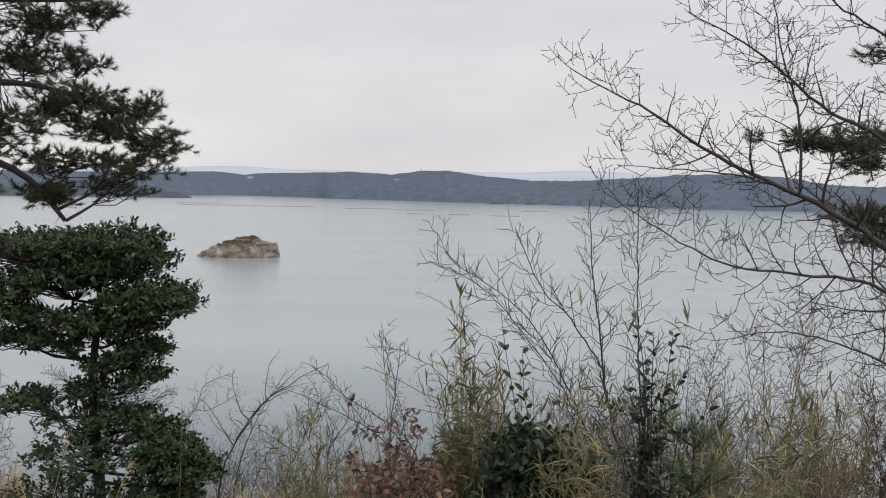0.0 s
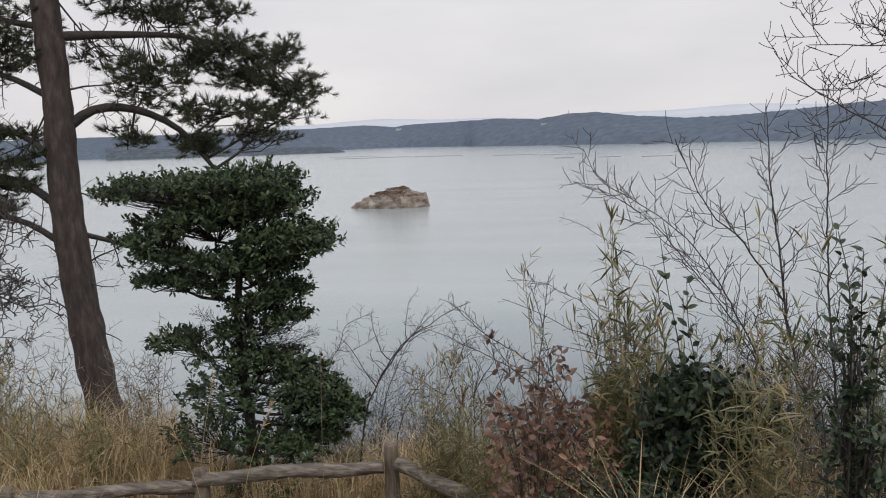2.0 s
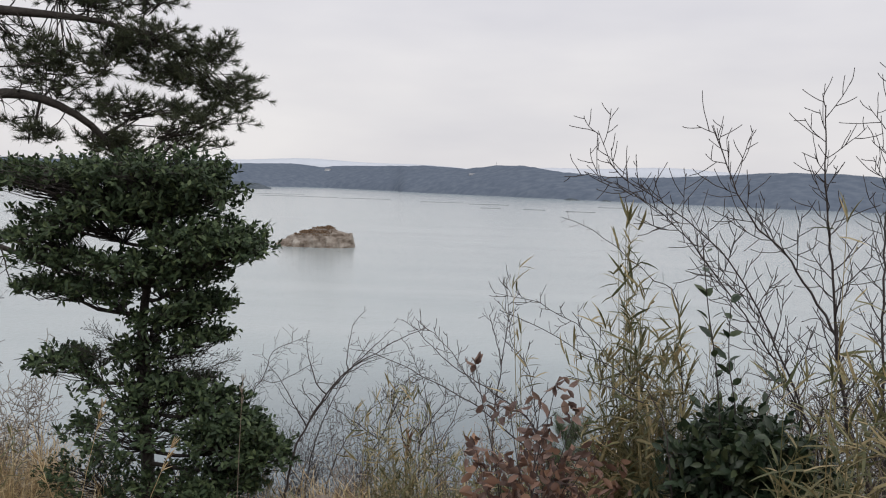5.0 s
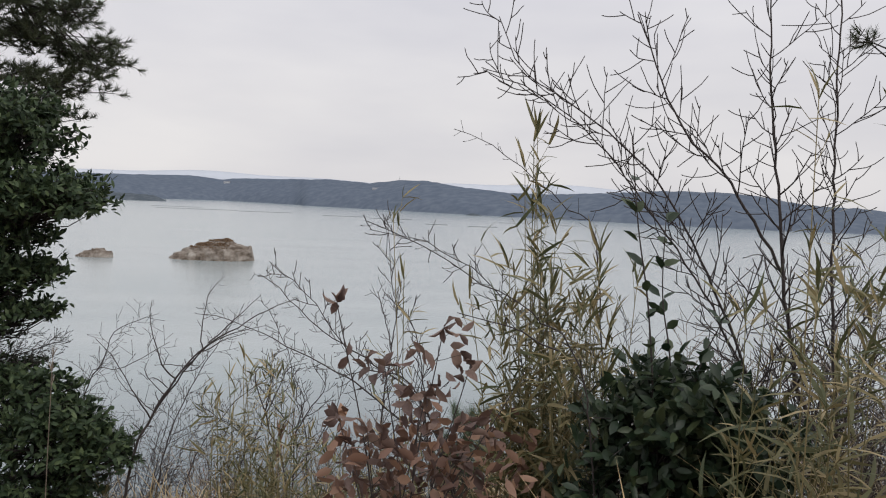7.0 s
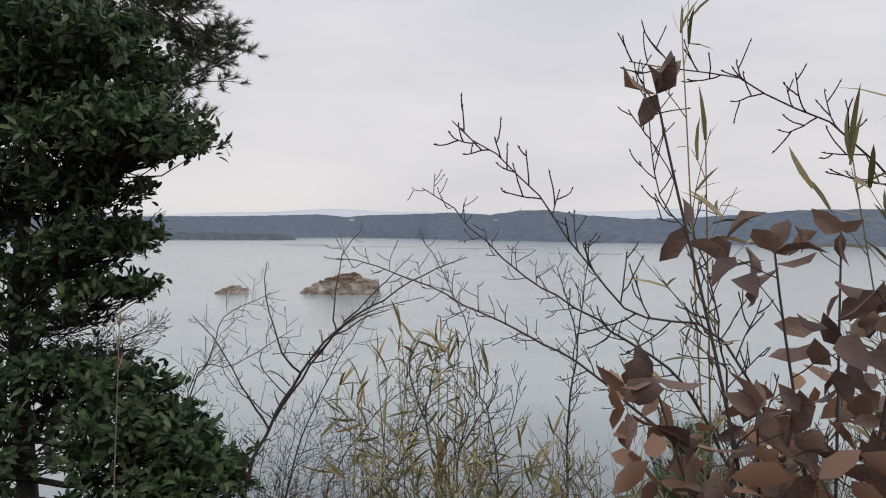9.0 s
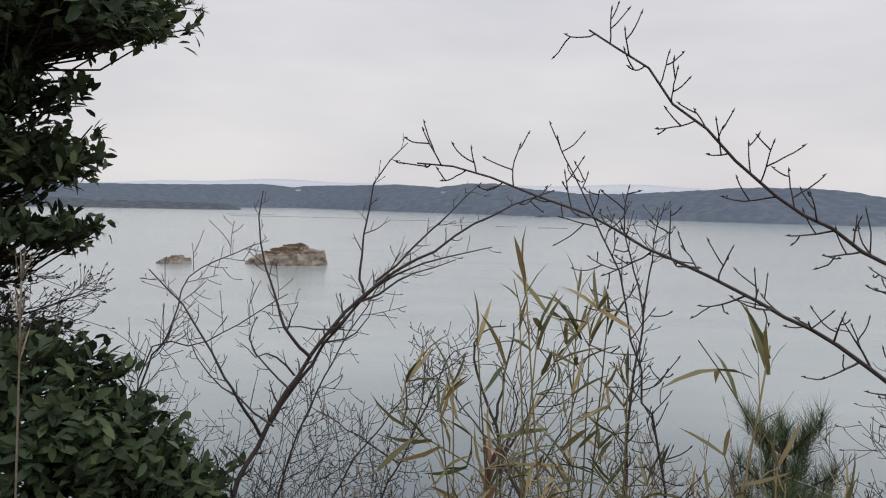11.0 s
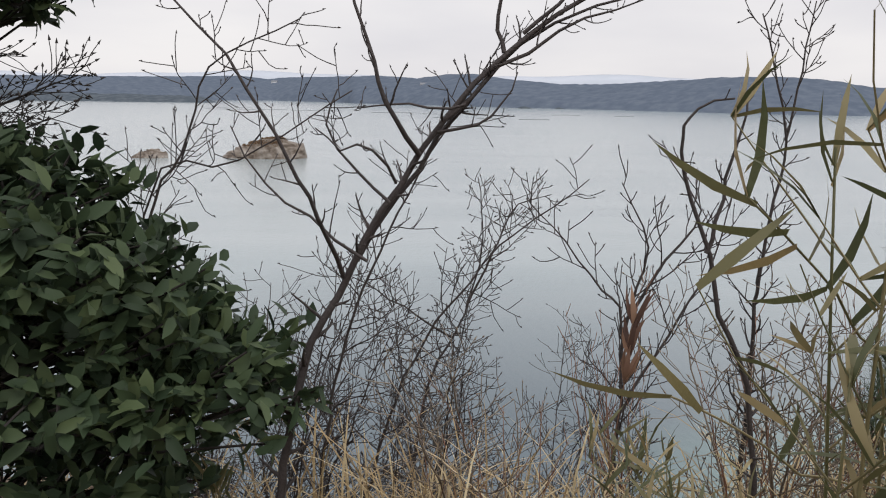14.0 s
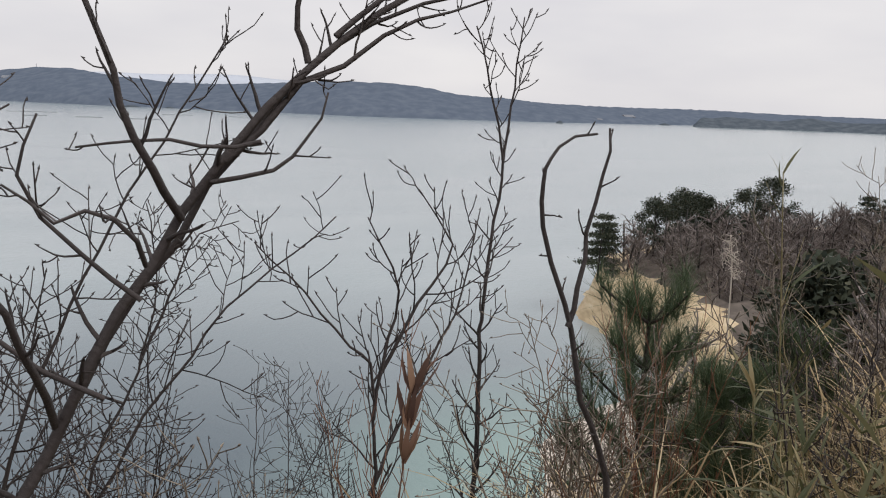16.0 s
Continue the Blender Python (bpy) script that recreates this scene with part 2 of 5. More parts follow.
class Geo:
    """Gathers vertices and faces for one mesh."""

    def __init__(self):
        self.v, self.f, self.n, self.fine = [], [], 0, {}

    def put(self, verts, faces):
        self.v.append(np.asarray(verts, float))
        self.f.append(np.asarray(faces, int) + self.n)
        self.n += len(verts)

    def tube(self, pts, r0, r1, sides=4, cap=True):
        pts = np.asarray(pts, float)
        k = len(pts)
        if sides <= 4 and k <= 8 and r1 is not None:
            self.fine.setdefault((k, sides), []).append((pts, r0, r1))
            return
        d = unit(np.gradient(pts, axis=0))
        ref = np.array([0.31, 0.83, 0.46]) if abs(d[0] @ np.array([0.31, 0.83, 0.46])) < 0.9 else np.array([1.0, 0, 0])
        a = unit(np.cross(d, ref))
        b = np.cross(d, a)
        r = np.linspace(r0, r1, k)[:, None, None] if np.isscalar(r0) and r1 is not None else np.asarray(r0)[:, None, None]
        th = np.arange(sides) * 2 * math.pi / sides
        ring = pts[:, None] + r * (np.cos(th)[None, :, None] * a[:, None] + np.sin(th)[None, :, None] * b[:, None])
        i, j = np.meshgrid(np.arange(k - 1), np.arange(sides), indexing="ij")
        i, j = i.ravel(), j.ravel()
        q = np.stack([i * sides + j, i * sides + (j + 1) % sides, (i + 1) * sides + (j + 1) % sides, (i + 1) * sides + j], 1)
        self.put(ring.reshape(-1, 3), q)
        if cap and sides >= 4:
            e = (k - 1) * sides
            for s in range(1, sides - 2, 2):
                self.f.append(np.array([[e, e + s, e + s + 1, e + s + 2]]) + self.n - len(ring) * sides)

    def flush(self):
        """Lays all the thin twigs at once."""
        for (k, sides), rows in self.fine.items():
            L = np.array([q[0] for q in rows])
            d = unit(np.gradient(L, axis=1))
            a = unit(np.cross(d, [0.31, 0.83, 0.46]))
            b = np.cross(d, a)
            r = np.array([np.linspace(q[1], q[2], k) for q in rows])[:, :, None, None]
            th = np.arange(sides) * 2 * math.pi / sides
            ring = L[:, :, None] + r * (np.cos(th)[None, None, :, None] * a[:, :, None] + np.sin(th)[None, None, :, None] * b[:, :, None])
            i, j = np.meshgrid(np.arange(k - 1), np.arange(sides), indexing="ij")
            i, j = i.ravel(), j.ravel()
            q = np.stack([i * sides + j, i * sides + (j + 1) % sides, (i + 1) * sides + (j + 1) % sides, (i + 1) * sides + j], 1)
            self.put(ring.reshape(-1, 3), (q[None] + (np.arange(len(rows)) * k * sides)[:, None, None]).reshape(-1, 4))
        self.fine = {}

    def many(self, template, faces, P, D, N, L, W):
        """Copies of a small template (along, across, up) at points P, along D, facing N, of lengths L and widths W."""
        P, D, N = np.asarray(P, float), unit(D), np.asarray(N, float)
        S = unit(np.cross(D, N))
        U = np.cross(S, D)
        L, W = np.broadcast_to(L, len(P)), np.broadcast_to(W, len(P))
        t = np.asarray(template, float)
        v = P[:, None] + t[None, :, 0, None] * (D * L[:, None])[:, None] + t[None, :, 1, None] * (S * W[:, None])[:, None] + t[None, :, 2, None] * (U * L[:, None])[:, None]
        f = np.asarray(faces)[None] + (np.arange(len(P)) * len(t))[:, None, None]
        self.put(v.reshape(-1, 3), f.reshape(-1, f.shape[-1]))

    def mesh(self, name, mat, smooth=False):
        self.flush()
        me = bpy.data.meshes.new(name)
        v = np.concatenate(self.v)
        counts = np.concatenate([np.full(len(f), f.shape[1]) for f in self.f])
        loops = np.concatenate([f.ravel() for f in self.f])
        me.vertices.add(len(v))
        me.vertices.foreach_set("co", v.ravel())
        me.loops.add(len(loops))
        me.loops.foreach_set("vertex_index", loops.astype(np.int32))
        me.polygons.add(len(counts))
        me.polygons.foreach_set("loop_start", np.concatenate([[0], np.cumsum(counts)[:-1]]).astype(np.int32))
        me.update(calc_edges=True)
        me.validate()
        if smooth:
            me.polygons.foreach_set("use_smooth", np.ones(len(me.polygons), bool))
        me.materials.append(mat)
        return me


LEAF = [(0, 0, 0), (0.3, -0.42, 0.05), (0.3, 0, 0), (0.3, 0.42, 0.05), (0.68, -0.38, 0.02), (0.68, 0, -0.03), (0.68, 0.38, 0.02), (1, 0, -0.10)]
LEAF_F = [(0, 2, 1, 1), (0, 3, 2, 2), (1, 2, 5, 4), (2, 3, 6, 5), (4, 5, 7, 7), (5, 6, 7, 7)]
LEAF_T = [(0, 2, 1), (0, 3, 2), (1, 2, 5), (1, 5, 4), (2, 3, 6), (2, 6, 5), (4, 5, 7), (5, 6, 7)]
KITE = [(0, 0, 0), (0.45, -0.5, 0.06), (0.45, 0.5, 0.06), (1, 0, -0.06)]
KITE_T = [(0, 2, 1), (1, 2, 3)]
BLADE = [(0, -0.3, 0), (0, 0.3, 0), (0.35, -0.5, 0.03), (0.35, 0.5, 0.03), (0.7, -0.35, -0.02), (0.7, 0.35, -0.02), (1, 0, -0.12)]
BLADE_T = [(0, 1, 3), (0, 3, 2), (2, 3, 5), (2, 5, 4), (4, 5, 6)]
NEEDLE = [(0, -0.5, 0), (0, 0.5, 0), (1, 0, 0)]
NEEDLE_T = [(0, 1, 2)]


def root(name, place, label, category, group=""):
    ob = new(name)
    ob.empty_display_size = 0.1
    ob.location = place
    bpy.context.view_layer.update()
    return tagged(ob, label, category, group)


def part(name, geo, mat, parent, label="", smooth=False):
    """One mesh under its thing; the gathered points are in world metres."""
    me = geo.mesh(name, mat, smooth)
    off = parent.matrix_world.translation
    me.transform(Matrix.Translation(-off))
    ob = new(name, me)
    ob.parent = parent
    if label:
        ob["label"] = label
    if name in ("branchwork", "bare_twigs", "blades", "culms", "foliage", "needles", "lower_leaves", "branches", "crown", "dry_grass_cap"):
        ob["kind"] = "stuff"
    return ob


def piece(name, me, m, parent):
    ob = new(name, me)
    ob.parent = parent
    ob.matrix_basis = Matrix.Translation(-parent.matrix_world.translation) @ m
    return ob


def curve_through(pts, step):
    """A smooth line through a few points."""
    p = np.asarray(pts, float)
    if len(p) < 3:
        n = max(2, int(np.linalg.norm(p[-1] - p[0]) / step) + 1)
        return p[0] + np.linspace(0, 1, n)[:, None] * (p[-1] - p[0])
    q = np.vstack([2 * p[0] - p[1], p, 2 * p[-1] - p[-2]])
    out = []
    for i in range(1, len(q) - 2):
        n = max(2, int(np.linalg.norm(q[i + 1] - q[i]) / step))
        t = np.arange(n)[:, None] / n
        out.append(0.5 * (2 * q[i] + (q[i + 1] - q[i - 1]) * t + (2 * q[i - 1] - 5 * q[i] + 4 * q[i + 1] - q[i + 2]) * t**2
                          + (3 * q[i] - q[i - 1] - 3 * q[i + 1] + q[i + 2]) * t**3))
    return np.vstack(out + [q[-2][None]])


def twig_line(r, p, d, length, bend, up, n=6):
    d = unit(unit(d) + np.cumsum(r.normal(0, bend, (n, 3)) + [0, 0, up], 0))
    return np.vstack([p, np.asarray(p, float) + np.cumsum(d, 0) * (length / n)])


def sprout(g, r, pts, r0, r1, every, length, level, out=0.75, up=0.08, bend=0.13, start=0.15, tips=None, buds=None, least=0.0012):
    """Side twigs along a stem, and twigs along those, tapering; buds gathers knob places."""
    seg = np.linalg.norm(np.diff(pts, axis=0), axis=1)
    total = seg.sum()
    cum = np.concatenate([[0], np.cumsum(seg)]) / max(total, 1e-6)
    n = max(1, int(total / every))
    side = r.uniform(0, 6.28)
    for k in range(n):
        t = start + (1 - start) * (k + r.uniform(0.1, 0.9)) / n
        i = min(len(pts) - 2, int(np.searchsorted(cum, t)) - 1)
        i = max(i, 0)
        p = pts[i] + (pts[i + 1] - pts[i]) * (t - cum[i]) / max(cum[i + 1] - cum[i], 1e-6)
        d = unit(pts[i + 1] - pts[i])
        side += 2.4 + r.normal(0, 0.5)
        a = unit(np.cross(d, [0.2, 0.9, 0.3]))
        s = a * math.cos(side) + np.cross(d, a) * math.sin(side)
        ln = length * (1.15 - 0.75 * t) * r.uniform(0.45, 1.25)
        rr = min((r0 + (r1 - r0) * t) * 0.62, 0.006 + ln * 0.012)
        line = twig_line(r, p, d * (1 - out) + s * out, ln, bend, up, 5 if level else 4)
        rr = max(rr, least)
        g.tube(line, rr, max(rr * 0.4, least * 0.75), 4 if rr > 0.004 else 3)
        if tips is not None:
            tips.append((line[-1], unit(line[-1] - line[-2]), level))
        if buds is not None:
            buds.append((line[-1], unit(line[-1] - line[-2])))
        if level:
            sprout(g, r, line, rr, rr * 0.4, every * 0.62, length * 0.48, level - 1, out, up, bend, 0.2, tips, buds, least)


def add_buds(g, buds, size):
    if buds:
        P = np.array([b[0] for b in buds])
        D = np.array([b[1] for b in buds])
        g.many([(0, -0.5, 0), (0, 0.5, 0), (0, 0, 0.5), (1, 0, 0.1)], [(0, 1, 3), (1, 2, 3), (2, 0, 3)], P, D, np.tile([0.3, 0.5, 0.8], (len(P), 1)), size * 2.2, size)


def bare_shrub(name, label, category, stems, seed, every=0.09, length=0.35, level=1, mat=None, up=0.08, out=0.7, bend=0.13, bud=0.006, group="", start=0.15, least=0.0016):
    """A leafless woody plant: guided stems (points, thick radius, thin radius), each with its own random twigs."""
    r = rng_of(seed)
    thing = root(name, stems[0][0][0], label, category, group)
    twigs, buds = Geo(), []
    for pts, a, b in stems:
        line = curve_through(pts, 0.07)
        line[1:-1] += r.normal(0, 0.004, (len(line) - 2, 3))
        g = Geo()
        g.tube(line, a, b, 7 if a > 0.012 else 5)
        part("stem", g, mat or TWIG, thing, smooth=True)
        sprout(twigs, r, line, a, b, every, length, level, out, up, bend, start, None, buds, least)
    if bud:
        add_buds(twigs, buds, bud)
    part("branchwork", twigs, mat or TWIG, thing)
    return thing


def grown_stems(r, x, y, z, n, height, spread, radius):
    """A few loose stems from one foot."""
    out = []
    for _ in range(n):
        a, s = r.uniform(0, 6.28), spread * r.uniform(0.3, 1)
        h = height * r.uniform(0.65, 1.05)
        top = (x + math.cos(a) * s, y + math.sin(a) * s, z + h)
        mid = (x + math.cos(a) * s * 0.35 + r.normal(0, 0.05), y + math.sin(a) * s * 0.35 + r.normal(0, 0.05), z + h * 0.5)
        out.append(([(x + r.normal(0, 0.04), y + r.normal(0, 0.04), z - 0.05), mid, top], radius * r.uniform(0.7, 1.1), radius * 0.22))
    return out


def tufts(g, r, P, D, n, length, width, cone=0.9):
    """Needle tufts at P, fanned about D."""
    P = np.repeat(np.asarray(P), n, 0)
    D = np.repeat(np.asarray(D), n, 0)
    d = unit(D + r.normal(0, cone, P.shape) * 0.6)
    N = r.normal(0, 1, P.shape)
    back = r.uniform(-0.6, 0.2, len(P))[:, None] * length * D
    g.many(NEEDLE, NEEDLE_T, P + back, d, N, length * r.uniform(0.7, 1.1, len(P)), width)


# ---- ground, sea and distance ----
SHORE = [(-200, 20), (-40, 30), (-5, 32), (10, 34), (20, 38.5), (23, 44), (30, 47.5), (37, 48.5), (40.5, 53), (41.5, 60), (43, 68), (50, 76), (70, 84), (200, 95)]


def lerp(v, xs, ys):
    return np.interp(v, xs, ys)


def shore_distance(x, y):
    """Metres inland of the waterline (negative at sea)."""
    best = np.full(np.shape(x), 1e9)
    for (ax, ay), (bx, by) in zip(SHORE, SHORE[1:]):
        dx, dy = bx - ax, by - ay
        t = np.clip(((x - ax) * dx + (y - ay) * dy) / (dx * dx + dy * dy), 0, 1)
        px, py = x - ax - t * dx, y - ay - t * dy
        d = np.hypot(px, py) * np.sign(-(dx * py - dy * px))
        best = np.where(np.abs(d) < np.abs(best), d, best)
    return best


def ground_height(x, y):
    x, y = np.asarray(x, float), np.asarray(y, float)
    steep = lerp(x, [-14, -5, -2.5, 2, 8, 40], [0.36, 0.40, 0.70, 0.72, 0.5, 0.42])
    hill = np.where(y < 0, 0.05 - 0.12 * np.maximum(y, -30), 0.05 - 0.325 * np.minimum(y, 7.2)) - 0.09 * np.clip(y - 7.2, 0, 1.4) - steep * np.maximum(y - 8.6, 0)
    d = shore_distance(x, y)
    head = np.clip((x - 36) / 5, 0, 1) * np.clip((y - 40) / 8, 0, 1)
    hill = hill + 80 * head
    beach = 0.09 * d + 1.0 * np.maximum(d - 4.5, 0)
    cliff = np.minimum(2.6 * d, 4.2) + 0.13 * np.maximum(d, 0)
    low = WATER + np.where(d < 0, 0.12 * d, beach * (1 - head) + cliff * head)
    return np.maximum(np.minimum(hill, low), WATER - 6)


def ground_at(x, y):
    return float(ground_height(x, y))


xs = np.concatenate([np.arange(-60, -12, 4.0), np.arange(-12, 8, 0.4), np.arange(8, 34, 1.3), np.arange(34, 62, 0.9), np.arange(62, 141, 4.0)])
ys = np.concatenate([np.arange(-50, -4, 4.0), np.arange(-4, 13, 0.4), np.arange(13, 40, 1.2), np.arange(40, 82, 0.9), np.arange(82, 110, 4.0)])
X, Y = np.meshgrid(xs, ys)
Z = ground_height(X, Y)
for k in range(X.shape[0]):
    for j in range(X.shape[1]):
        rough = 0.7 if Y[k, j] > 46 and X[k, j] > 36 else 0.05
        Z[k, j] += rough * noise.noise(Vector((X[k, j] * 0.6, Y[k, j] * 0.6, 0.0))) * (1 if Z[k, j] > WATER + 0.4 else 0.1)
g = Geo()
i, j = np.meshgrid(np.arange(len(ys) - 1), np.arange(len(xs) - 1), indexing="ij")
i, j, w = i.ravel(), j.ravel(), len(xs)
g.put(np.stack([X, Y, Z], -1).reshape(-1, 3), np.stack([i * w + j, i * w + j + 1, (i + 1) * w + j + 1, (i + 1) * w + j], 1))
me = g.mesh("ground", SOIL)
me.materials.append(SAND)
me.materials.append(CLIFF)
me.materials.append(UNDERWOOD)
for p in me.polygons:
    c = p.center
    inland = float(shore_distance(c.x, c.y))
    if c.x > 36 and c.y > 44 and inland < 4.5:
        p.material_index = 2
    elif c.z < WATER + 0.9:
        p.material_index = 1
    elif c.x > 34 and c.y > 42:
        p.material_index = 3
tagged(new("ground", me), "leaf-littered slope falling to a sandy cove", "ground", kind="structure")

g = Geo()
R = [0, 30, 90, 250, 700, 1800, 4900]
A = np.arange(48) * 2 * math.pi / 48
ring = np.array([[rr * math.cos(a), 200 + rr * math.sin(a), WATER] for rr in R[1:] for a in A])
g.put(np.vstack([[[0, 200, WATER]], ring]), [(0, 1 + k, 1 + (k + 1) % 48) for k in range(48)])
q = [(1 + a * 48 + k, 1 + (a + 1) * 48 + k, 1 + (a + 1) * 48 + (k + 1) % 48, 1 + a * 48 + (k + 1) % 48) for a in range(len(R) - 2) for k in range(48)]
g.f.append(np.array(q))
tagged(new("water", g.mesh("water", SEA)), "calm grey-teal bay water with faint ripples", "water", kind="structure")


def ridge(name, s0, s1, n, near, skyline, depth, mat, seed, label, eye=1.2, rows=16):
    """A wooded shore: for each heading s = x / y, from its waterline at near(s) up to the skyline's slope."""
    s = np.linspace(s0, s1, n)
    v = np.linspace(0, 1, rows)
    S, V = np.meshgrid(s, v)
    y0 = near(S)
    Yr = y0 * (1 + depth * V)
    top = eye + skyline(S) * y0 * (1 + depth * 0.6)
    prof = np.interp(V, [0, 0.04, 0.2, 0.6, 1], [0, 0.16, 0.46, 1, 0.6])
    Zr = WATER + (top - WATER) * prof
    for a in range(rows):
        for b in range(n):
            if a:
                p = Vector((S[a, b] * Yr[a, b] * 0.012, Yr[a, b] * 0.012, seed))
                Zr[a, b] += (noise.noise(p) * 3.0 * (0.3 + 0.7 * (prof[a, b] < 0.95)) + noise.noise(p * 6) * 1.5 + noise.noise(p * 15) * 0.8) * min(1, V[a, b] * 8)
    Zr = np.maximum(Zr, WATER - 0.5)
    g = Geo()
    i, j = np.meshgrid(np.arange(rows - 1), np.arange(n - 1), indexing="ij")
    i, j = i.ravel(), j.ravel()
    g.put(np.stack([S * Yr, Yr, Zr], -1).reshape(-1, 3), np.stack([i * n + j, i * n + j + 1, (i + 1) * n + j + 1, (i + 1) * n + j], 1))
    return tagged(new(name, g.mesh(name, mat)), label, "hills", kind="structure")


SKY_S = [-1.6, -0.8, -0.5, -0.397, -0.282, -0.246, -0.221, -0.167, -0.11, -0.06, -0.02, 0.012, 0.05, 0.12, 0.19, 0.24, 0.30, 0.35, 0.40, 0.455, 0.503, 0.577, 0.674, 0.8, 0.94, 1.02, 1.15, 1.4, 2.2]
SKY_T = [0.018, 0.019, 0.018, 0.0182, 0.0205, 0.0168, 0.0196, 0.0203, 0.0224, 0.0196, 0.0248, 0.0258, 0.0203, 0.0142, 0.0150, 0.0190, 0.0234, 0.0260, 0.0258, 0.0215, 0.0145, 0.0120, 0.0065, 0.0060, 0.0070, 0.0066, 0.0045, 0.004, 0.004]
NEAR_S = [-1.6, -0.5, -0.40, -0.24, -0.15, -0.14, -0.06, 0.05, 0.12, 0.23, 0.34, 0.47, 0.67, 0.95, 2.2]
NEAR_Y = [1700, 1850, 1950, 2200, 1900, 1800, 1620, 1420, 1340, 1220, 1110, 1050, 1060, 1150, 1000]
ridge("backdrop_hills", -1.6, 2.2, 620, lambda s: lerp(s, NEAR_S, NEAR_Y), lambda s: lerp(s, SKY_S, SKY_T), 0.3, HAZY_HILL, 3.0, "low blue-grey wooded hills across the bay")
ridge("backdrop_cape", -0.66, -0.313, 90, lambda s: 1560 + 0 * s, lambda s: lerp(s, [-0.66, -0.5, -0.38, -0.33, -0.313], [0.004, -0.003, -0.004, -0.0055, -0.0125]), 0.08, HAZY_CAPE, 9.0, "low wooded cape on the far shore", rows=8)
ridge("backdrop_isle", 0.935, 1.9, 140, lambda s: lerp(s, [0.93, 1.2, 1.9], [1000, 930, 640]), lambda s: lerp(s, [0.935, 0.95, 1.0, 1.1, 1.13, 1.2, 1.3, 1.9], [-0.018, -0.006, -0.003, -0.006, -0.007, 0.0, -0.006, 0.002]), 0.08, HAZY_CAPE, 5.0, "low wooded island near the far shore", rows=8)
ridge("backdrop_mountains", -0.6, 0.3, 120, lambda s: 4600 + 0 * s, lambda s: 0.0238 + 0.0028 * np.sin(s * 14 + 5.3) + 0.001 * np.sin(s * 41), 0.03, HAZY_RANGE, 7.0, "pale distant mountain range", rows=6)


def islet(s, y, wide, high, label):
    """A tiny tree-covered island."""
    thing = root("islet", (s * y, y, WATER), label, "islet")
    r = rng_of(int(y))
    g = Geo()
    pts = [(s * y + t * wide / 2, y, WATER - 0.3) for t in (-1, -0.5, 0, 0.5, 1)]
    g.tube(pts, [high * 0.25, high * 0.8, high, high * 0.75, high * 0.2], None, 9)
    g.v[0] += r.normal(0, high * 0.08, g.v[0].shape)
    part("wooded_top", g, HAZY_CAPE, thing)


islet(0.672, 1000, 12, 4.5, "tiny wooded islet off the far shore")
islet(0.875, 1080, 26, 4.0, "low wooded islet off the far shore")
islet(0.075, 1330, 26, 4.0, "dark wooded islet close to the far shore")
islet(0.118, 1330, 16, 3.0, "small dark islet close to the far shore")


def far_house(s, y, z, wide):
    thing = root("far_house", (s * y, y, z), "white house with a grey roof among wooded hills", "house", "houses on the far hills")
    g = Geo()
    x, h = s * y, wide * 0.3
    c = [(x + a * wide / 2, y + b * wide / 3, z + d * h) for d in (0, 1) for a, b in ((-1, -1), (1, -1), (1, 1), (-1, 1))]
    g.put(c, [(0, 1, 5, 4), (1, 2, 6, 5), (2, 3, 7, 6), (3, 0, 4, 7)])
    part("wall", g, HOUSE, thing)
    g = Geo()
    c = [(x + a * wide * 0.54, y + b * wide * 0.38, z + h) for a, b in ((-1, -1), (1, -1), (1, 1), (-1, 1))] + [(x - wide * 0.5, y, z + h * 1.6), (x + wide * 0.5, y, z + h * 1.6)]
    g.put(c, [(0, 1, 5, 4), (2, 3, 4, 5)])
    g.put(c, [(1, 2, 5), (3, 0, 4)])
    part("roof", g, ROOF, thing)


for s, y, z, wide in ((-0.048, 1800, 14.5, 26), (-0.038, 1800, 14, 12), (-0.238, 2480, 30, 18), (0.80, 1160, WATER + 5, 22), (0.83, 1160, WATER + 4, 16), (0.99, 1180, WATER + 6, 14), (0.745, 1110, WATER + 3, 10)):
    far_house(s, y, z, wide)

mast = root("radio_mast", (-0.021 * 1900, 1900, 44), "thin radio mast on a hilltop", "mast")
g = Geo()
g.tube([(-0.021 * 1900, 1900, 42), (-0.021 * 1900, 1900, 58)], 0.5, 0.25, 5)
part("pole", g, ROOF, mast)
g = Geo()
g.tube([(-0.021 * 1900 - 1.4, 1900, 53), (-0.021 * 1900 + 1.4, 1900, 53)], 0.3, 0.3, 4)
part("crossarm", g, ROOF, mast)


def oyster_raft(x, y, wide):
    """A floating raft of poles."""
    thing = root("oyster_raft", (x, y, WATER), "low dark timber oyster raft floating on the bay", "raft", "oyster rafts")
    for k in range(3):
        g = Geo()
        g.tube([(x - wide / 2, y + k * 3 - 3, WATER + 0.2), (x + wide / 2, y + k * 3 - 3, WATER + 0.15)], 0.24, 0.24, 5)
        part("beam", g, RAFT, thing)


for x, y, wide in ((-270, 980, 100), (-180, 960, 60), (-80, 900, 50), (-25, 860, 44), (20, 720, 20), (-20, 730, 18), (60, 700, 26), (110, 880, 30), (170, 860, 20), (-330, 1100, 70)):
    oyster_raft(x, y, wide)


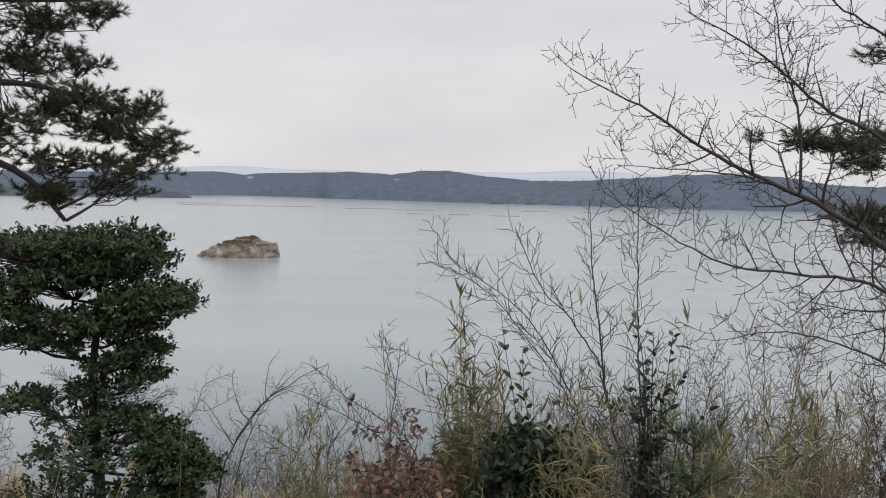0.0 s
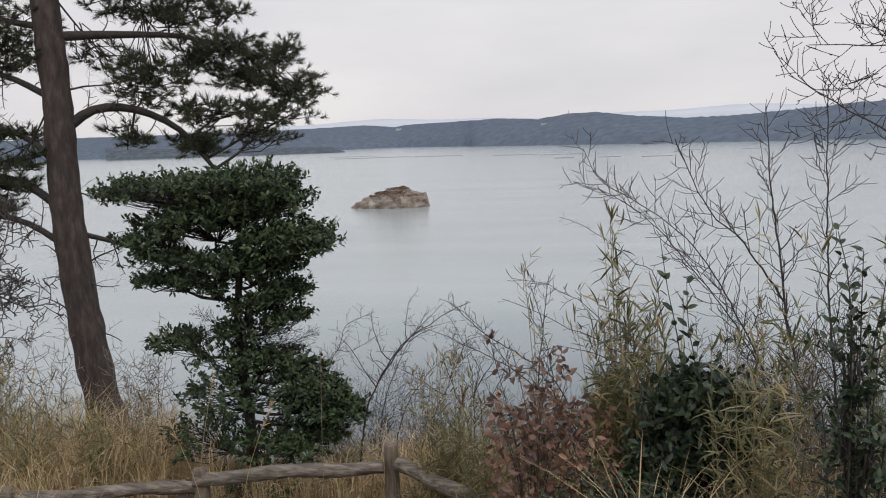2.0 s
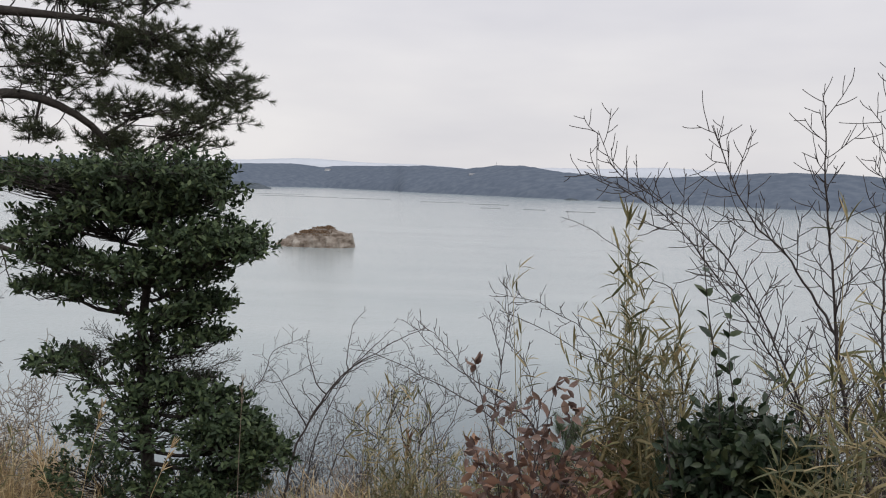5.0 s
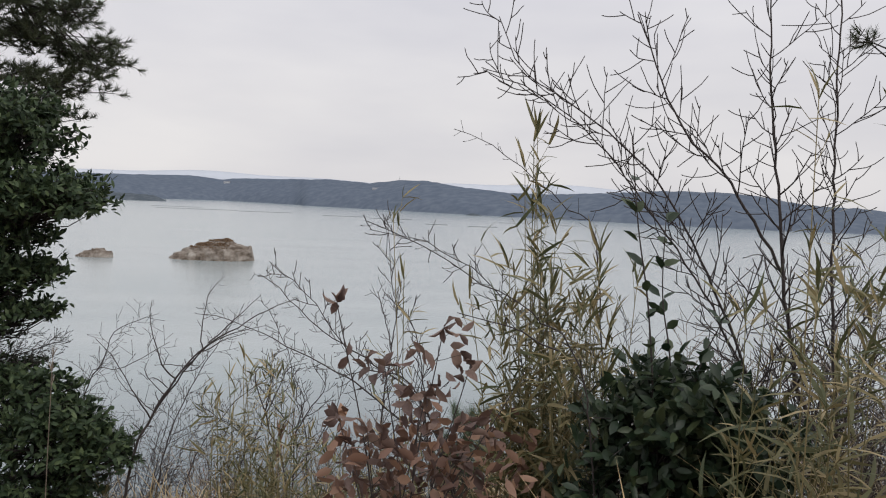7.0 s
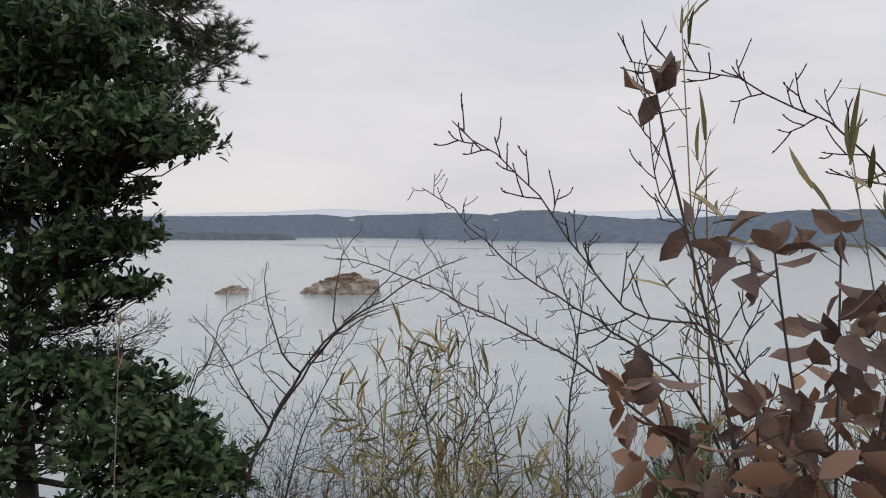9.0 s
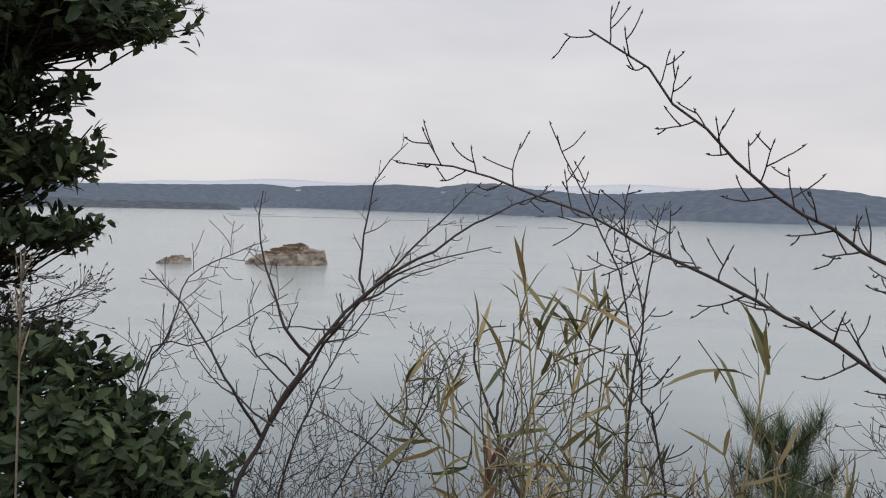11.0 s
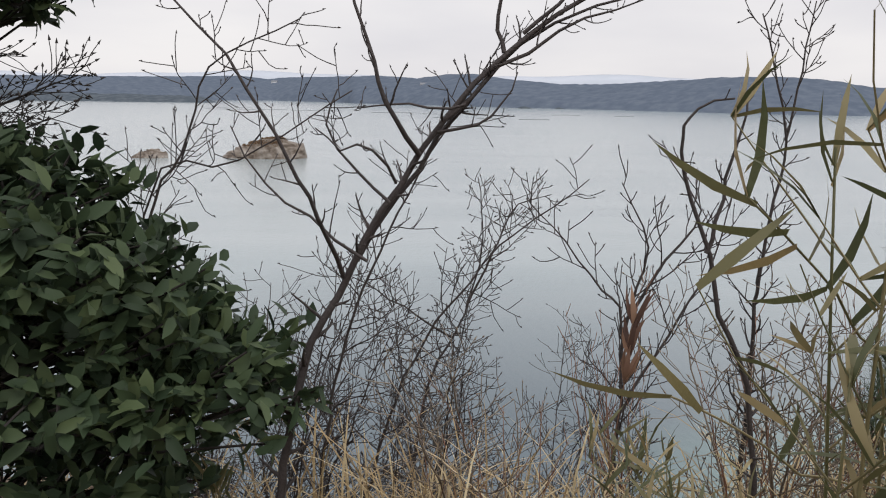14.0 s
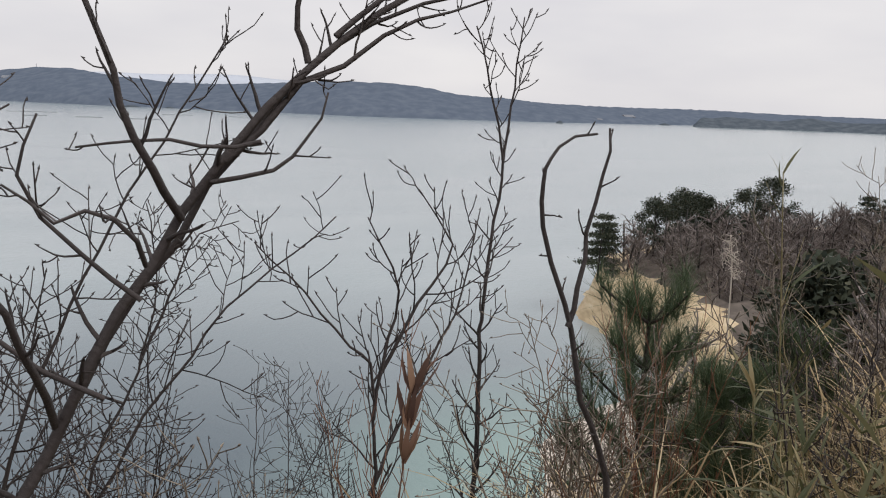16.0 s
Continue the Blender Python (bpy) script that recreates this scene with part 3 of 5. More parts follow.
def sea_rock(cx, cy, wide, high, seed, label, cap=True):
    """A weathered islet with ledges, steeper at its east end, and a dry cap."""
    thing = root("sea_rock", (cx, cy, WATER), label, "rock")
    g, top = Geo(), Geo()
    nu, nv = 90, 44
    U, V = np.meshgrid(np.linspace(-1, 1, nu), np.linspace(-1, 1, nv))
    prof = lerp(U, [-1, -0.97, -0.86, -0.74, -0.5, -0.3, 0.0, 0.2, 0.42, 0.55, 0.7, 0.84, 0.91, 0.95, 1], [0.12, 0.2, 0.34, 0.46, 0.66, 0.78, 0.92, 1.0, 0.99, 0.88, 0.78, 0.70, 0.80, 0.5, 0.12])
    half = np.clip(1 - np.abs(U) ** 3, 0.02, 1) ** 0.5
    grid = np.zeros((nv, nu, 3))
    for a in range(nv):
        for b in range(nu):
            u, w = U[a, b], V[a, b]
            p = Vector((u * 5 + seed, w * 2.2, seed))
            h = prof[a, b] * (1 - 0.97 * abs(w) ** 3.2) ** 0.7
            h *= 1 + 0.16 * noise.noise(p * 1.7) + 0.08 * noise.noise(p * 4.5)
            h = 0.65 * h + 0.35 * (round(h / 0.21) * 0.21 + 0.03 * noise.noise(p * 9))
            out = 1 + 0.2 * noise.noise(p * 2.6) * abs(w)
            grid[a, b] = cx + u * wide / 2, cy + w * out * half[a, b] * wide * 0.27, WATER - 0.9 + h * (high + 0.9) - 0.8 * (abs(w) > 0.97)
    i, j = np.meshgrid(np.arange(nv - 1), np.arange(nu - 1), indexing="ij")
    i, j = i.ravel(), j.ravel()
    g.put(grid.reshape(-1, 3), np.stack([i * nu + j, i * nu + j + 1, (i + 1) * nu + j + 1, (i + 1) * nu + j], 1))
    part("stone", g, ROCK, thing)
    if cap:
        r = rng_of(int(seed))
        P = grid.reshape(-1, 3)
        P = P[(P[:, 2] > WATER + high * 0.62) & (P[:, 0] < cx + wide * 0.25) & (P[:, 0] > cx - wide * 0.33)]
        P = P[r.integers(0, len(P), 5200)] + r.normal(0, 0.14, (5200, 3)) * [1, 1, 0.6]
        top.many(BLADE, BLADE_T, P, unit(r.normal(0, 0.5, P.shape) + [0, 0, 1]), r.normal(0, 1, P.shape), r.uniform(0.18, 0.42, len(P)), 0.24)
        part("dry_grass_cap", top, ROCK_CAP, thing, "rust-brown dry grass cap")


sea_rock(-64.0, 252, 26.6, 5.9, 4.0, "weathered sandstone islet with a brown grassy cap in calm water")
sea_rock(-98.0, 245, 11.8, 2.5, 11.0, "low flat pale rock islet in calm water", cap=False)


# ---- wooded headland above the cove ----
MODELS = {}


def far_tree(x, y, height, kind, seed):
    """A tree of the wooded slopes; bare ones repeat four grown models, turned and scaled."""
    r = rng_of(seed)
    if kind == "bare" and len(MODELS) == 4:
        ob, h = MODELS[seed % 4]
        k = height / h
        copy_thing(ob, pose(x, y, ground_at(x, y) - 0.2, 0, 0, r.uniform(0, 360)) @ Matrix.Diagonal((k * 1.15, k * 1.15, k, 1)))
        return
    z = ground_at(x, y) - 0.2
    label, cat = {"bare": ("leafless brown broadleaf tree on the wooded slope", "tree"), "cedar": ("dark bushy evergreen tree on the wooded slope", "tree"),
                  "pine": ("layered dark green pine on the headland cliff", "pine tree")}[kind]
    thing = root({"bare": "bare_tree", "cedar": "evergreen_tree", "pine": "pine_tree"}[kind], (x, y, z), label, cat, "trees above the cove")
    g = Geo()
    lean = r.normal(0, 0.4, 2)
    line = curve_through([(x, y, z), (x + lean[0] * 0.4, y + lean[1] * 0.4, z + height * 0.45), (x + lean[0], y + lean[1], z + height * 0.92)], 0.7)
    g.tube(line, 0.07 if kind == "bare" else 0.14, 0.025, 6)
    part("trunk", g, DARK_BARK, thing)
    g = Geo()
    if kind == "bare":
        for k in range(22):
            t = r.uniform(0.06, 0.95)
            p = line[int(t * (len(line) - 1))]
            a = r.uniform(0, 6.28)
            ln = height * 0.5 * (1.1 - t * 0.6) * r.uniform(0.6, 1.1)
            br = twig_line(r, p, [math.cos(a), math.sin(a), 0.7], ln, 0.14, 0.06, 6)
            g.tube(br, 0.05, 0.015, 3, False)
            sprout(g, r, br, 0.04, 0.02, 0.30, ln * 0.5, 1, 0.6, 0.05, 0.16, least=0.016)
        part("crown", g, HAZY_BROWN, thing)
        MODELS[len(MODELS)] = (thing, height)
    else:
        n = 60 if kind == "cedar" else 40
        for k in range(n):
            t = r.uniform(0.18, 1.0)
            wide = height * (0.42 * math.sin(min(1, (1.06 - t) * 1.5) * 1.57) if kind == "cedar" else 0.36 * (1.12 - t))
            a = r.uniform(0, 6.28)
            q = wide * math.sqrt(r.uniform(0.15, 1))
            tt = t if kind == "cedar" else 0.18 + 0.135 * round((t - 0.18) / 0.135)
            c = np.array([x + lean[0] * t + math.cos(a) * q, y + lean[1] * t + math.sin(a) * q, z + height * tt])
            m = 110
            P = c + r.normal(0, 1, (m, 3)) * np.array([0.36, 0.36, 0.26 if kind == "cedar" else 0.10])
            g.many(KITE, KITE_T, P, r.normal(0, 1, P.shape) + [math.cos(a), math.sin(a), 0.3], r.normal(0, 1, P.shape), r.uniform(0.16, 0.34, m), r.uniform(0.07, 0.15, m))
            if k % 3 == 0:
                g.tube([line[int(min(0.95, tt * 0.95) * (len(line) - 1))], c], 0.035, 0.012, 3, False)
        part("crown", g, CEDAR, thing)


for k, (x, y, h, kind) in enumerate([
        (44.2, 67, 6.4, "pine"), (46, 69, 4.6, "pine"), (45.5, 63.5, 4.4, "bare"), (44.6, 65.2, 3.0, "bare"), (44.4, 61.8, 2.8, "bare"), (44.4, 57.6, 2.8, "bare"), (44, 55, 2.6, "bare"), (46, 53, 2.8, "bare"), (50, 51, 2.8, "bare"), (55, 50, 3.0, "bare"), (48, 51.5, 2.6, "bare"), (46.5, 65.5, 4.6, "bare"), (49, 60.5, 4.6, "bare"), (48.5, 68.5, 5.0, "bare"), (45.5, 59.5, 4.0, "bare"), (48, 54.5, 4.0, "bare"), (53, 57, 4.6, "bare"), (52.5, 62.5, 5.0, "bare"), (56, 63, 5.0, "bare"), (57.5, 57.5, 4.6, "bare"), (63, 63, 5.0, "bare"), (56, 68.5, 5.4, "bare"), (62, 69, 5.4, "bare"), (67.5, 68, 5.4, "bare"), (73, 62.5, 5.0, "bare"), (52, 66.5, 5.0, "bare"), (60.5, 64.5, 5.0, "bare"), (63, 57, 4.6, "bare"), (58, 51.5, 4.4, "bare"), (53, 51.5, 4.2, "bare"), (48, 66, 4.6, "bare"), (47.5, 62, 4.4, "bare"), (50.5, 69, 5.0, "bare"), (50.5, 64, 4.8, "bare"),
        (53.5, 70, 6.0, "cedar"), (57, 71, 6.6, "cedar"), (60, 71.5, 6.2, "cedar"), (54, 65, 5.0, "bare"), (58, 66, 5.0, "bare"), (47, 57.5, 4.2, "bare"),
        (51, 59, 4.6, "bare"), (63, 71, 5.4, "cedar"), (67, 71, 6.2, "cedar"), (70.5, 70, 7.4, "cedar"), (73, 69, 7.2, "cedar"), (62, 66, 4.6, "bare"), (66, 65, 4.6, "bare"),
        (55, 60, 4.6, "bare"), (60, 60.5, 4.6, "bare"), (71, 65, 4.4, "bare"), (76, 66, 4.0, "bare"), (80, 65, 4.6, "pine"), (65, 60, 4.4, "bare"),
        (50, 54, 4.0, "bare"), (55, 54.5, 4.4, "bare"), (60, 55, 4.4, "bare"), (70, 60, 4.4, "bare"), (76, 60, 4.4, "pine"), (66, 54, 4.6, "bare"), (83, 60, 5.2, "pine")]):
    far_tree(x, y, h, kind, 200 + k)
r = rng_of(199)
for k in range(120):
    x, y, h = r.uniform(44.5, 76), r.uniform(50, 69), r.uniform(2.6, 4.4)
    if shore_distance(x, y) > 5:
        far_tree(x, y, h, "bare", 240 + k)


for k, (x, y, h) in enumerate([(5, 12, 2.4), (7, 13.5, 2.6), (9.5, 14, 2.8), (6.5, 16, 2.6), (9, 17.5, 3.0), (12, 17, 3.0), (11, 21, 3.0), (14, 22, 3.2), (16, 20, 3.2), (15, 26, 3.2), (19, 26, 3.4),
                             (20, 31, 2.6), (23, 29, 3.0), (27, 30, 3.2), (33, 34, 3.0), (4, 10.5, 2.0)]):
    far_tree(x, y, h, ("bare", "bare", "cedar")[k % 3] if k > 3 else "bare", 260 + k)


def white_snag():
    x, y = 32.0, 39.0
    z = ground_at(x, y)
    thing = root("dead_tree", (x, y, z), "bleached dead tree with crooked white branches", "tree")
    r = rng_of(5)
    g = Geo()
    line = curve_through([(x + 0.3, y, z - 0.2), (x + 0.1, y, -9.6), (x - 0.2, y + 0.1, -7.2)], 0.3)
    g.tube(line, 0.05, 0.03, 5)
    part("trunk", g, SAND, thing)
    g = Geo()
    sprout(g, r, line, 0.05, 0.025, 0.35, 1.5, 1, 0.85, -0.05, 0.3, 0.72, least=0.018)
    part("branches", g, SAND, thing)


white_snag()


# ---- log fence at the edge of the path ----
def fence_post(x, y, top, r0, seed):
    r = rng_of(seed)
    g = Geo()
    z = ground_at(x, y) - 0.3
    n = 10
    pts = [(x + r.normal(0, 0.003), y + r.normal(0, 0.003), z + (top - z) * k / n) for k in range(n + 1)] + [(x, y, top + 0.012)]
    g.tube(pts, [r0 * (1 + r.normal(0, 0.03)) for _ in range(n + 1)] + [r0 * 0.72], None, 14)
    v = g.v[0]
    v += r.normal(0, 0.0022, v.shape)
    g.put(v[-14:], [tuple(range(14))])
    return g


def rail_log(a, b, r0, seed):
    r = rng_of(seed)
    a, b = np.array(a), np.array(b)
    n = 22
    pts = [a + (b - a) * k / n + np.array([0, 0, 0.014 * math.sin(k * 0.42 + seed)]) for k in range(n + 1)]
    g = Geo()
    g.tube(pts, [r0 * (1 + 0.07 * math.sin(k * 0.8 + seed) + r.normal(0, 0.025)) for k in range(n + 1)], None, 14)
    g.v[0] += r.normal(0, 0.003, g.v[0].shape)
    g.put(g.v[0][:14], [tuple(range(14))[::-1]])
    g.put(g.v[0][-14:], [tuple(range(14))])
    return g


POSTS = [(-3.45, 6.74, -1.42), (-1.80, 7.22, -1.335), (-0.42, 6.50, -1.50), (-5.1, 6.3, -1.5)]
fence = root("log_fence", (-1.8, 7.22, ground_at(-1.8, 7.22)), "weathered grey log rail fence beside the path", "fence")
for k, (x, y, top) in enumerate(POSTS):
    part("post", fence_post(x, y, top, 0.068, 30 + k), POST_WOOD, fence, smooth=True)
part("rail", rail_log((-1.86, 7.13, -1.50), (-3.50, 6.70, -1.50), 0.062, 3), RAIL_WOOD, fence, smooth=True)
part("rail", rail_log((-1.72, 7.15, -1.49), (-0.40, 6.44, -1.64), 0.064, 8), RAIL_WOOD, fence, smooth=True)
part("rail", rail_log((-3.50, 6.78, -1.60), (-5.15, 6.36, -1.62), 0.060, 5), RAIL_WOOD, fence, smooth=True)
part("lower_rail", rail_log((-1.86, 7.13, -1.92), (-3.50, 6.70, -1.90), 0.055, 4), RAIL_WOOD, fence, smooth=True)
part("lower_rail", rail_log((-1.72, 7.15, -1.92), (-0.40, 6.44, -2.0), 0.055, 9), RAIL_WOOD, fence, smooth=True)


# ---- the old pine ----
def pine_bough(g_wood, r, line, a, b, pads, needles, tuft_n, nl, nw, thick=3.0):
    """A limb with flat pads of needle tufts: each pad (centre, half width, half height, tufts)."""
    g_wood.tube(line, a, b, 8)
    for c, w, h, n in pads:
        c, n = np.array(c, float), int(n * thick)
        near = line[np.argmin(np.linalg.norm(line - c, axis=1))]
        m = max(4, n // 6)
        C = c + np.clip(r.normal(0, 0.6, (m, 3)), -1.15, 1.15) * np.array([w, w * 0.8, h * 1.35])
        own = np.arange(n) % m
        d = unit(r.normal(0, 1, (n, 3)) + [0, 0, 0.35])
        P = C[own] + d * r.uniform(0.04, 0.21, (n, 1)) * [1.3, 1.3, 0.7]
        D = unit(d * [1, 1, 0.6] + (C[own] - near) * [0.25, 0.25, 0.05] + [0, 0, 0.35])
        hub = near + (c - near) * 0.55
        g_wood.tube(curve_through([near, hub + [0, 0, -0.05], c], 0.2), min(b * 1.1, 0.03), 0.012, 4, False)
        for k in range(m):
            start = (hub, c, near + (c - near) * 0.8)[k % 3] + r.normal(0, 0.06, 3)
            g_wood.tube([start, (start + C[k]) / 2 + r.normal(0, 0.05, 3) - [0, 0, 0.07], C[k]], 0.012, 0.007, 4, False)
        for k in range(n):
            g_wood.tube([C[own[k]], P[k]], 0.006, 0.004, 3, False)
        tufts(needles, r, P, D, int(tuft_n * 1.35), nl, nw)


def old_pine():
    thing = root("pine_tree", (-7.85, 12, ground_at(-7.85, 12)), "tall old pine with dark scaly bark and layered needle pads", "pine tree")
    r = rng_of(41)
    g = Geo()
    line = curve_through([(-7.8, 12, ground_at(-7.85, 12) - 0.3), (-7.95, 12, -3.3), (-8.2, 12, -1.5), (-8.34, 12, 0.44), (-8.32, 12, 2.31), (-8.36, 12, 4.2), (-8.3, 12.1, 6.5), (-8.2, 12.1, 8.8)], 0.16)
    n = len(line)
    g.tube(line, [0.30 - 0.16 * k / n + 0.10 * max(0, 1 - k / 9) + r.normal(0, 0.008) for k in range(n)], None, 18)
    v = g.v[0]
    for k in range(len(v)):
        q = Vector(v[k])
        v[k] += unit(v[k] - line[k // 18]) * (0.022 * noise.noise(Vector((q.x * 9, q.y * 9, q.z * 2.4))))
    part("trunk", g, PINE_BARK, thing, smooth=True)
    limbs = [
        ([(-8.3, 12, 3.25), (-7.6, 12.5, 3.30), (-6.7, 13.2, 3.3), (-5.9, 13.7, 3.05)], 0.085, 0.02,
         [((-6.1, 13.6, 3.15), 0.75, 0.16, 70), ((-5.35, 13.9, 3.0), 0.45, 0.15, 45), ((-5.75, 13.9, 2.62), 0.7, 0.17, 70), ((-5.1, 14.1, 2.42), 0.42, 0.17, 50), ((-6.7, 13.4, 2.85), 0.55, 0.2, 45), ((-7.0, 13.3, 3.65), 0.6, 0.22, 55), ((-6.2, 13.6, 3.75), 0.4, 0.14, 30)]),
        ([(-8.3, 12, 1.75), (-7.9, 12.3, 2.10), (-7.4, 12.7, 2.10), (-6.9, 13.2, 1.75), (-6.4, 13.4, 1.05)], 0.09, 0.035,
         [((-7.3, 12.9, 2.4), 0.55, 0.16, 40), ((-6.3, 13.6, 2.1), 0.8, 0.16, 60), ((-5.5, 13.9, 1.95), 0.55, 0.13, 45), ((-6.7, 13.5, 1.55), 0.45, 0.09, 30), ((-5.75, 13.8, 1.62), 0.45, 0.09, 26), ((-6.55, 13.4, 1.42), 0.3, 0.07, 22), ((-7.6, 12.8, 1.65), 0.4, 0.13, 24)]),
        ([(-8.3, 12, 4.0), (-7.7, 12.4, 4.5), (-6.9, 13.0, 4.65), (-5.9, 13.4, 4.75)], 0.07, 0.02,
         [((-7.5, 12.6, 4.5), 0.8, 0.2, 60), ((-6.6, 13.2, 4.35), 0.7, 0.18, 55), ((-5.8, 13.4, 4.62), 0.5, 0.1, 36), ((-7.4, 12.9, 3.9), 0.6, 0.22, 50), ((-7.8, 12.6, 3.0), 0.4, 0.18, 26), ((-7.2, 13.0, 2.75), 0.5, 0.16, 36), ((-7.0, 13.0, 4.9), 0.8, 0.2, 50)]),
        ([(-8.4, 12, 2.3), (-9.2, 11.9, 2.7), (-10.4, 11.8, 2.9)], 0.06, 0.02,
         [((-9.3, 11.9, 2.95), 0.7, 0.14, 44), ((-10.2, 11.8, 3.0), 0.7, 0.14, 44), ((-9.0, 11.9, 3.2), 0.5, 0.12, 30), ((-10.0, 11.8, 1.75), 0.8, 0.12, 46), ((-9.0, 11.9, 1.35), 0.5, 0.1, 30)]),
        ([(-8.4, 12, -0.1), (-9.2, 11.8, 0.4), (-10.8, 11.7, 0.5)], 0.06, 0.02,
         [((-9.7, 11.8, 0.55), 0.7, 0.08, 40), ((-10.6, 11.7, 0.2), 0.7, 0.10, 40), ((-9.2, 11.8, 0.95), 0.6, 0.08, 30)]),
        ([(-8.4, 12, 3.4), (-9.1, 11.9, 3.55), (-10.3, 11.8, 3.9)], 0.06, 0.02,
         [((-9.4, 11.9, 3.75), 0.7, 0.16, 50), ((-10.3, 11.8, 4.1), 0.8, 0.2, 55), ((-10.2, 11.9, 3.35), 0.8, 0.15, 50), ((-9.3, 11.9, 4.4), 0.8, 0.25, 50)]),
        ([(-8.4, 12, 1.2), (-9.0, 11.9, 1.75), (-10.6, 11.8, 2.15)], 0.06, 0.02,
         [((-9.4, 11.9, 1.75), 0.6, 0.08, 36), ((-10.3, 11.8, 2.2), 0.7, 0.10, 46), ((-10.3, 11.8, 2.65), 0.7, 0.15, 46)]),
        ([(-8.4, 12, 0.5), (-9.0, 11.9, 0.95), (-10.0, 11.7, 1.3), (-11.2, 11.6, 2.0)], 0.075, 0.03,
         [((-9.6, 11.8, 1.3), 0.7, 0.08, 34), ((-10.4, 11.7, 0.75), 0.8, 0.08, 36)]),
        ([(-8.3, 12, 0.15), (-7.7, 12.5, -0.15), (-6.8, 12.9, -0.62)], 0.05, 0.02, [((-6.6, 13.0, -0.7), 0.3, 0.06, 12)]),
        ([(-8.3, 12, 5.6), (-7.4, 12.4, 5.9), (-6.3, 12.8, 5.8)], 0.06, 0.02, [((-7.2, 12.5, 5.8), 1.0, 0.25, 40), ((-6.2, 12.8, 5.7), 0.8, 0.2, 30)]),
        ([(-8.3, 12, 6.8), (-9.2, 11.9, 7.1), (-10.2, 11.9, 7.2)], 0.05, 0.02, [((-9.4, 11.9, 7.2), 1.1, 0.3, 40), ((-8.3, 12, 8.8), 1.1, 0.5, 60)]),
    ]
    needles = Geo()
    bare = Geo()
    for pts, a, b, pads in limbs:
        w = Geo()
        ln = curve_through(pts, 0.2)
        pine_bough(w, r, ln, a, b, pads, needles, 30, 0.125, 0.009)
        sprout(bare, r, ln, a * 0.5, b, 0.18, 0.6, 1, 0.75, 0.0, 0.2, least=0.005)
        part("limb", w, DARK_BARK, thing)
    for z in (-0.4, -0.8, -1.3, 0.9, 2.6):
        for sgn in (-1, 1):
            ln = twig_line(r, (-8.28, 12, z + r.uniform(-0.2, 0.2)), (sgn, 0.3, 0.15), r.uniform(0.5, 1.3), 0.2, -0.03, 6)
            bare.tube(ln, 0.02, 0.006, 4)
            sprout(bare, r, ln, 0.012, 0.004, 0.12, 0.4, 1, 0.7, -0.03, 0.2)
    part("bare_twigs", bare, DARK_BARK, thing, "dead bare twigs")
    part("needles", needles, NEEDLES, thing, "dark green needle tufts")


old_pine()


def side_pine():
    """The pine whose boughs reach in from beyond the bare tree."""
    x, y = 7.8, 11.2
    thing = root("pine_tree", (x, y, ground_at(x, y)), "pine with dark flat boughs on the slope", "pine tree")
    r = rng_of(43)
    g = Geo()
    g.tube(curve_through([(x, y, ground_at(x, y) - 0.3), (x + 0.1, y, 0), (x - 0.1, y, 3), (x, y, 5.0)], 0.3), 0.2, 0.06, 12)
    part("trunk", g, PINE_BARK, thing, smooth=True)
    needles = Geo()
    for pts, pads in (
            ([(7.75, 11.2, 1.9), (6.7, 11.1, 2.25), (5.6, 11, 2.38), (4.75, 11, 2.42)], [((5.1, 11, 2.42), 0.55, 0.08, 60), ((5.85, 11, 2.38), 0.62, 0.11, 70), ((6.45, 11, 2.48), 0.55, 0.14, 60), ((6.05, 11, 2.1), 0.48, 0.07, 40)]),
            ([(7.8, 11.2, 0.95), (6.8, 11.1, 1.2), (5.8, 11, 1.31)], [((5.8, 11, 1.37), 0.38, 0.08, 50), ((6.4, 11, 1.27), 0.48, 0.14, 70), ((6.2, 11, 1.03), 0.35, 0.07, 34)]),
            ([(7.7, 11.2, 3.2), (6.9, 11.1, 3.55), (6.05, 11, 3.68)], [((6.45, 11, 3.68), 0.55, 0.14, 60), ((7.0, 11, 3.9), 0.55, 0.14, 50)])):
        w = Geo()
        pine_bough(w, r, curve_through(pts, 0.2), 0.045, 0.015, pads, needles, 26, 0.12, 0.0075, 1.9)
        part("limb", w, DARK_BARK, thing)
    part("needles", needles, NEEDLES, thing, "dark green needle tufts")


side_pine()


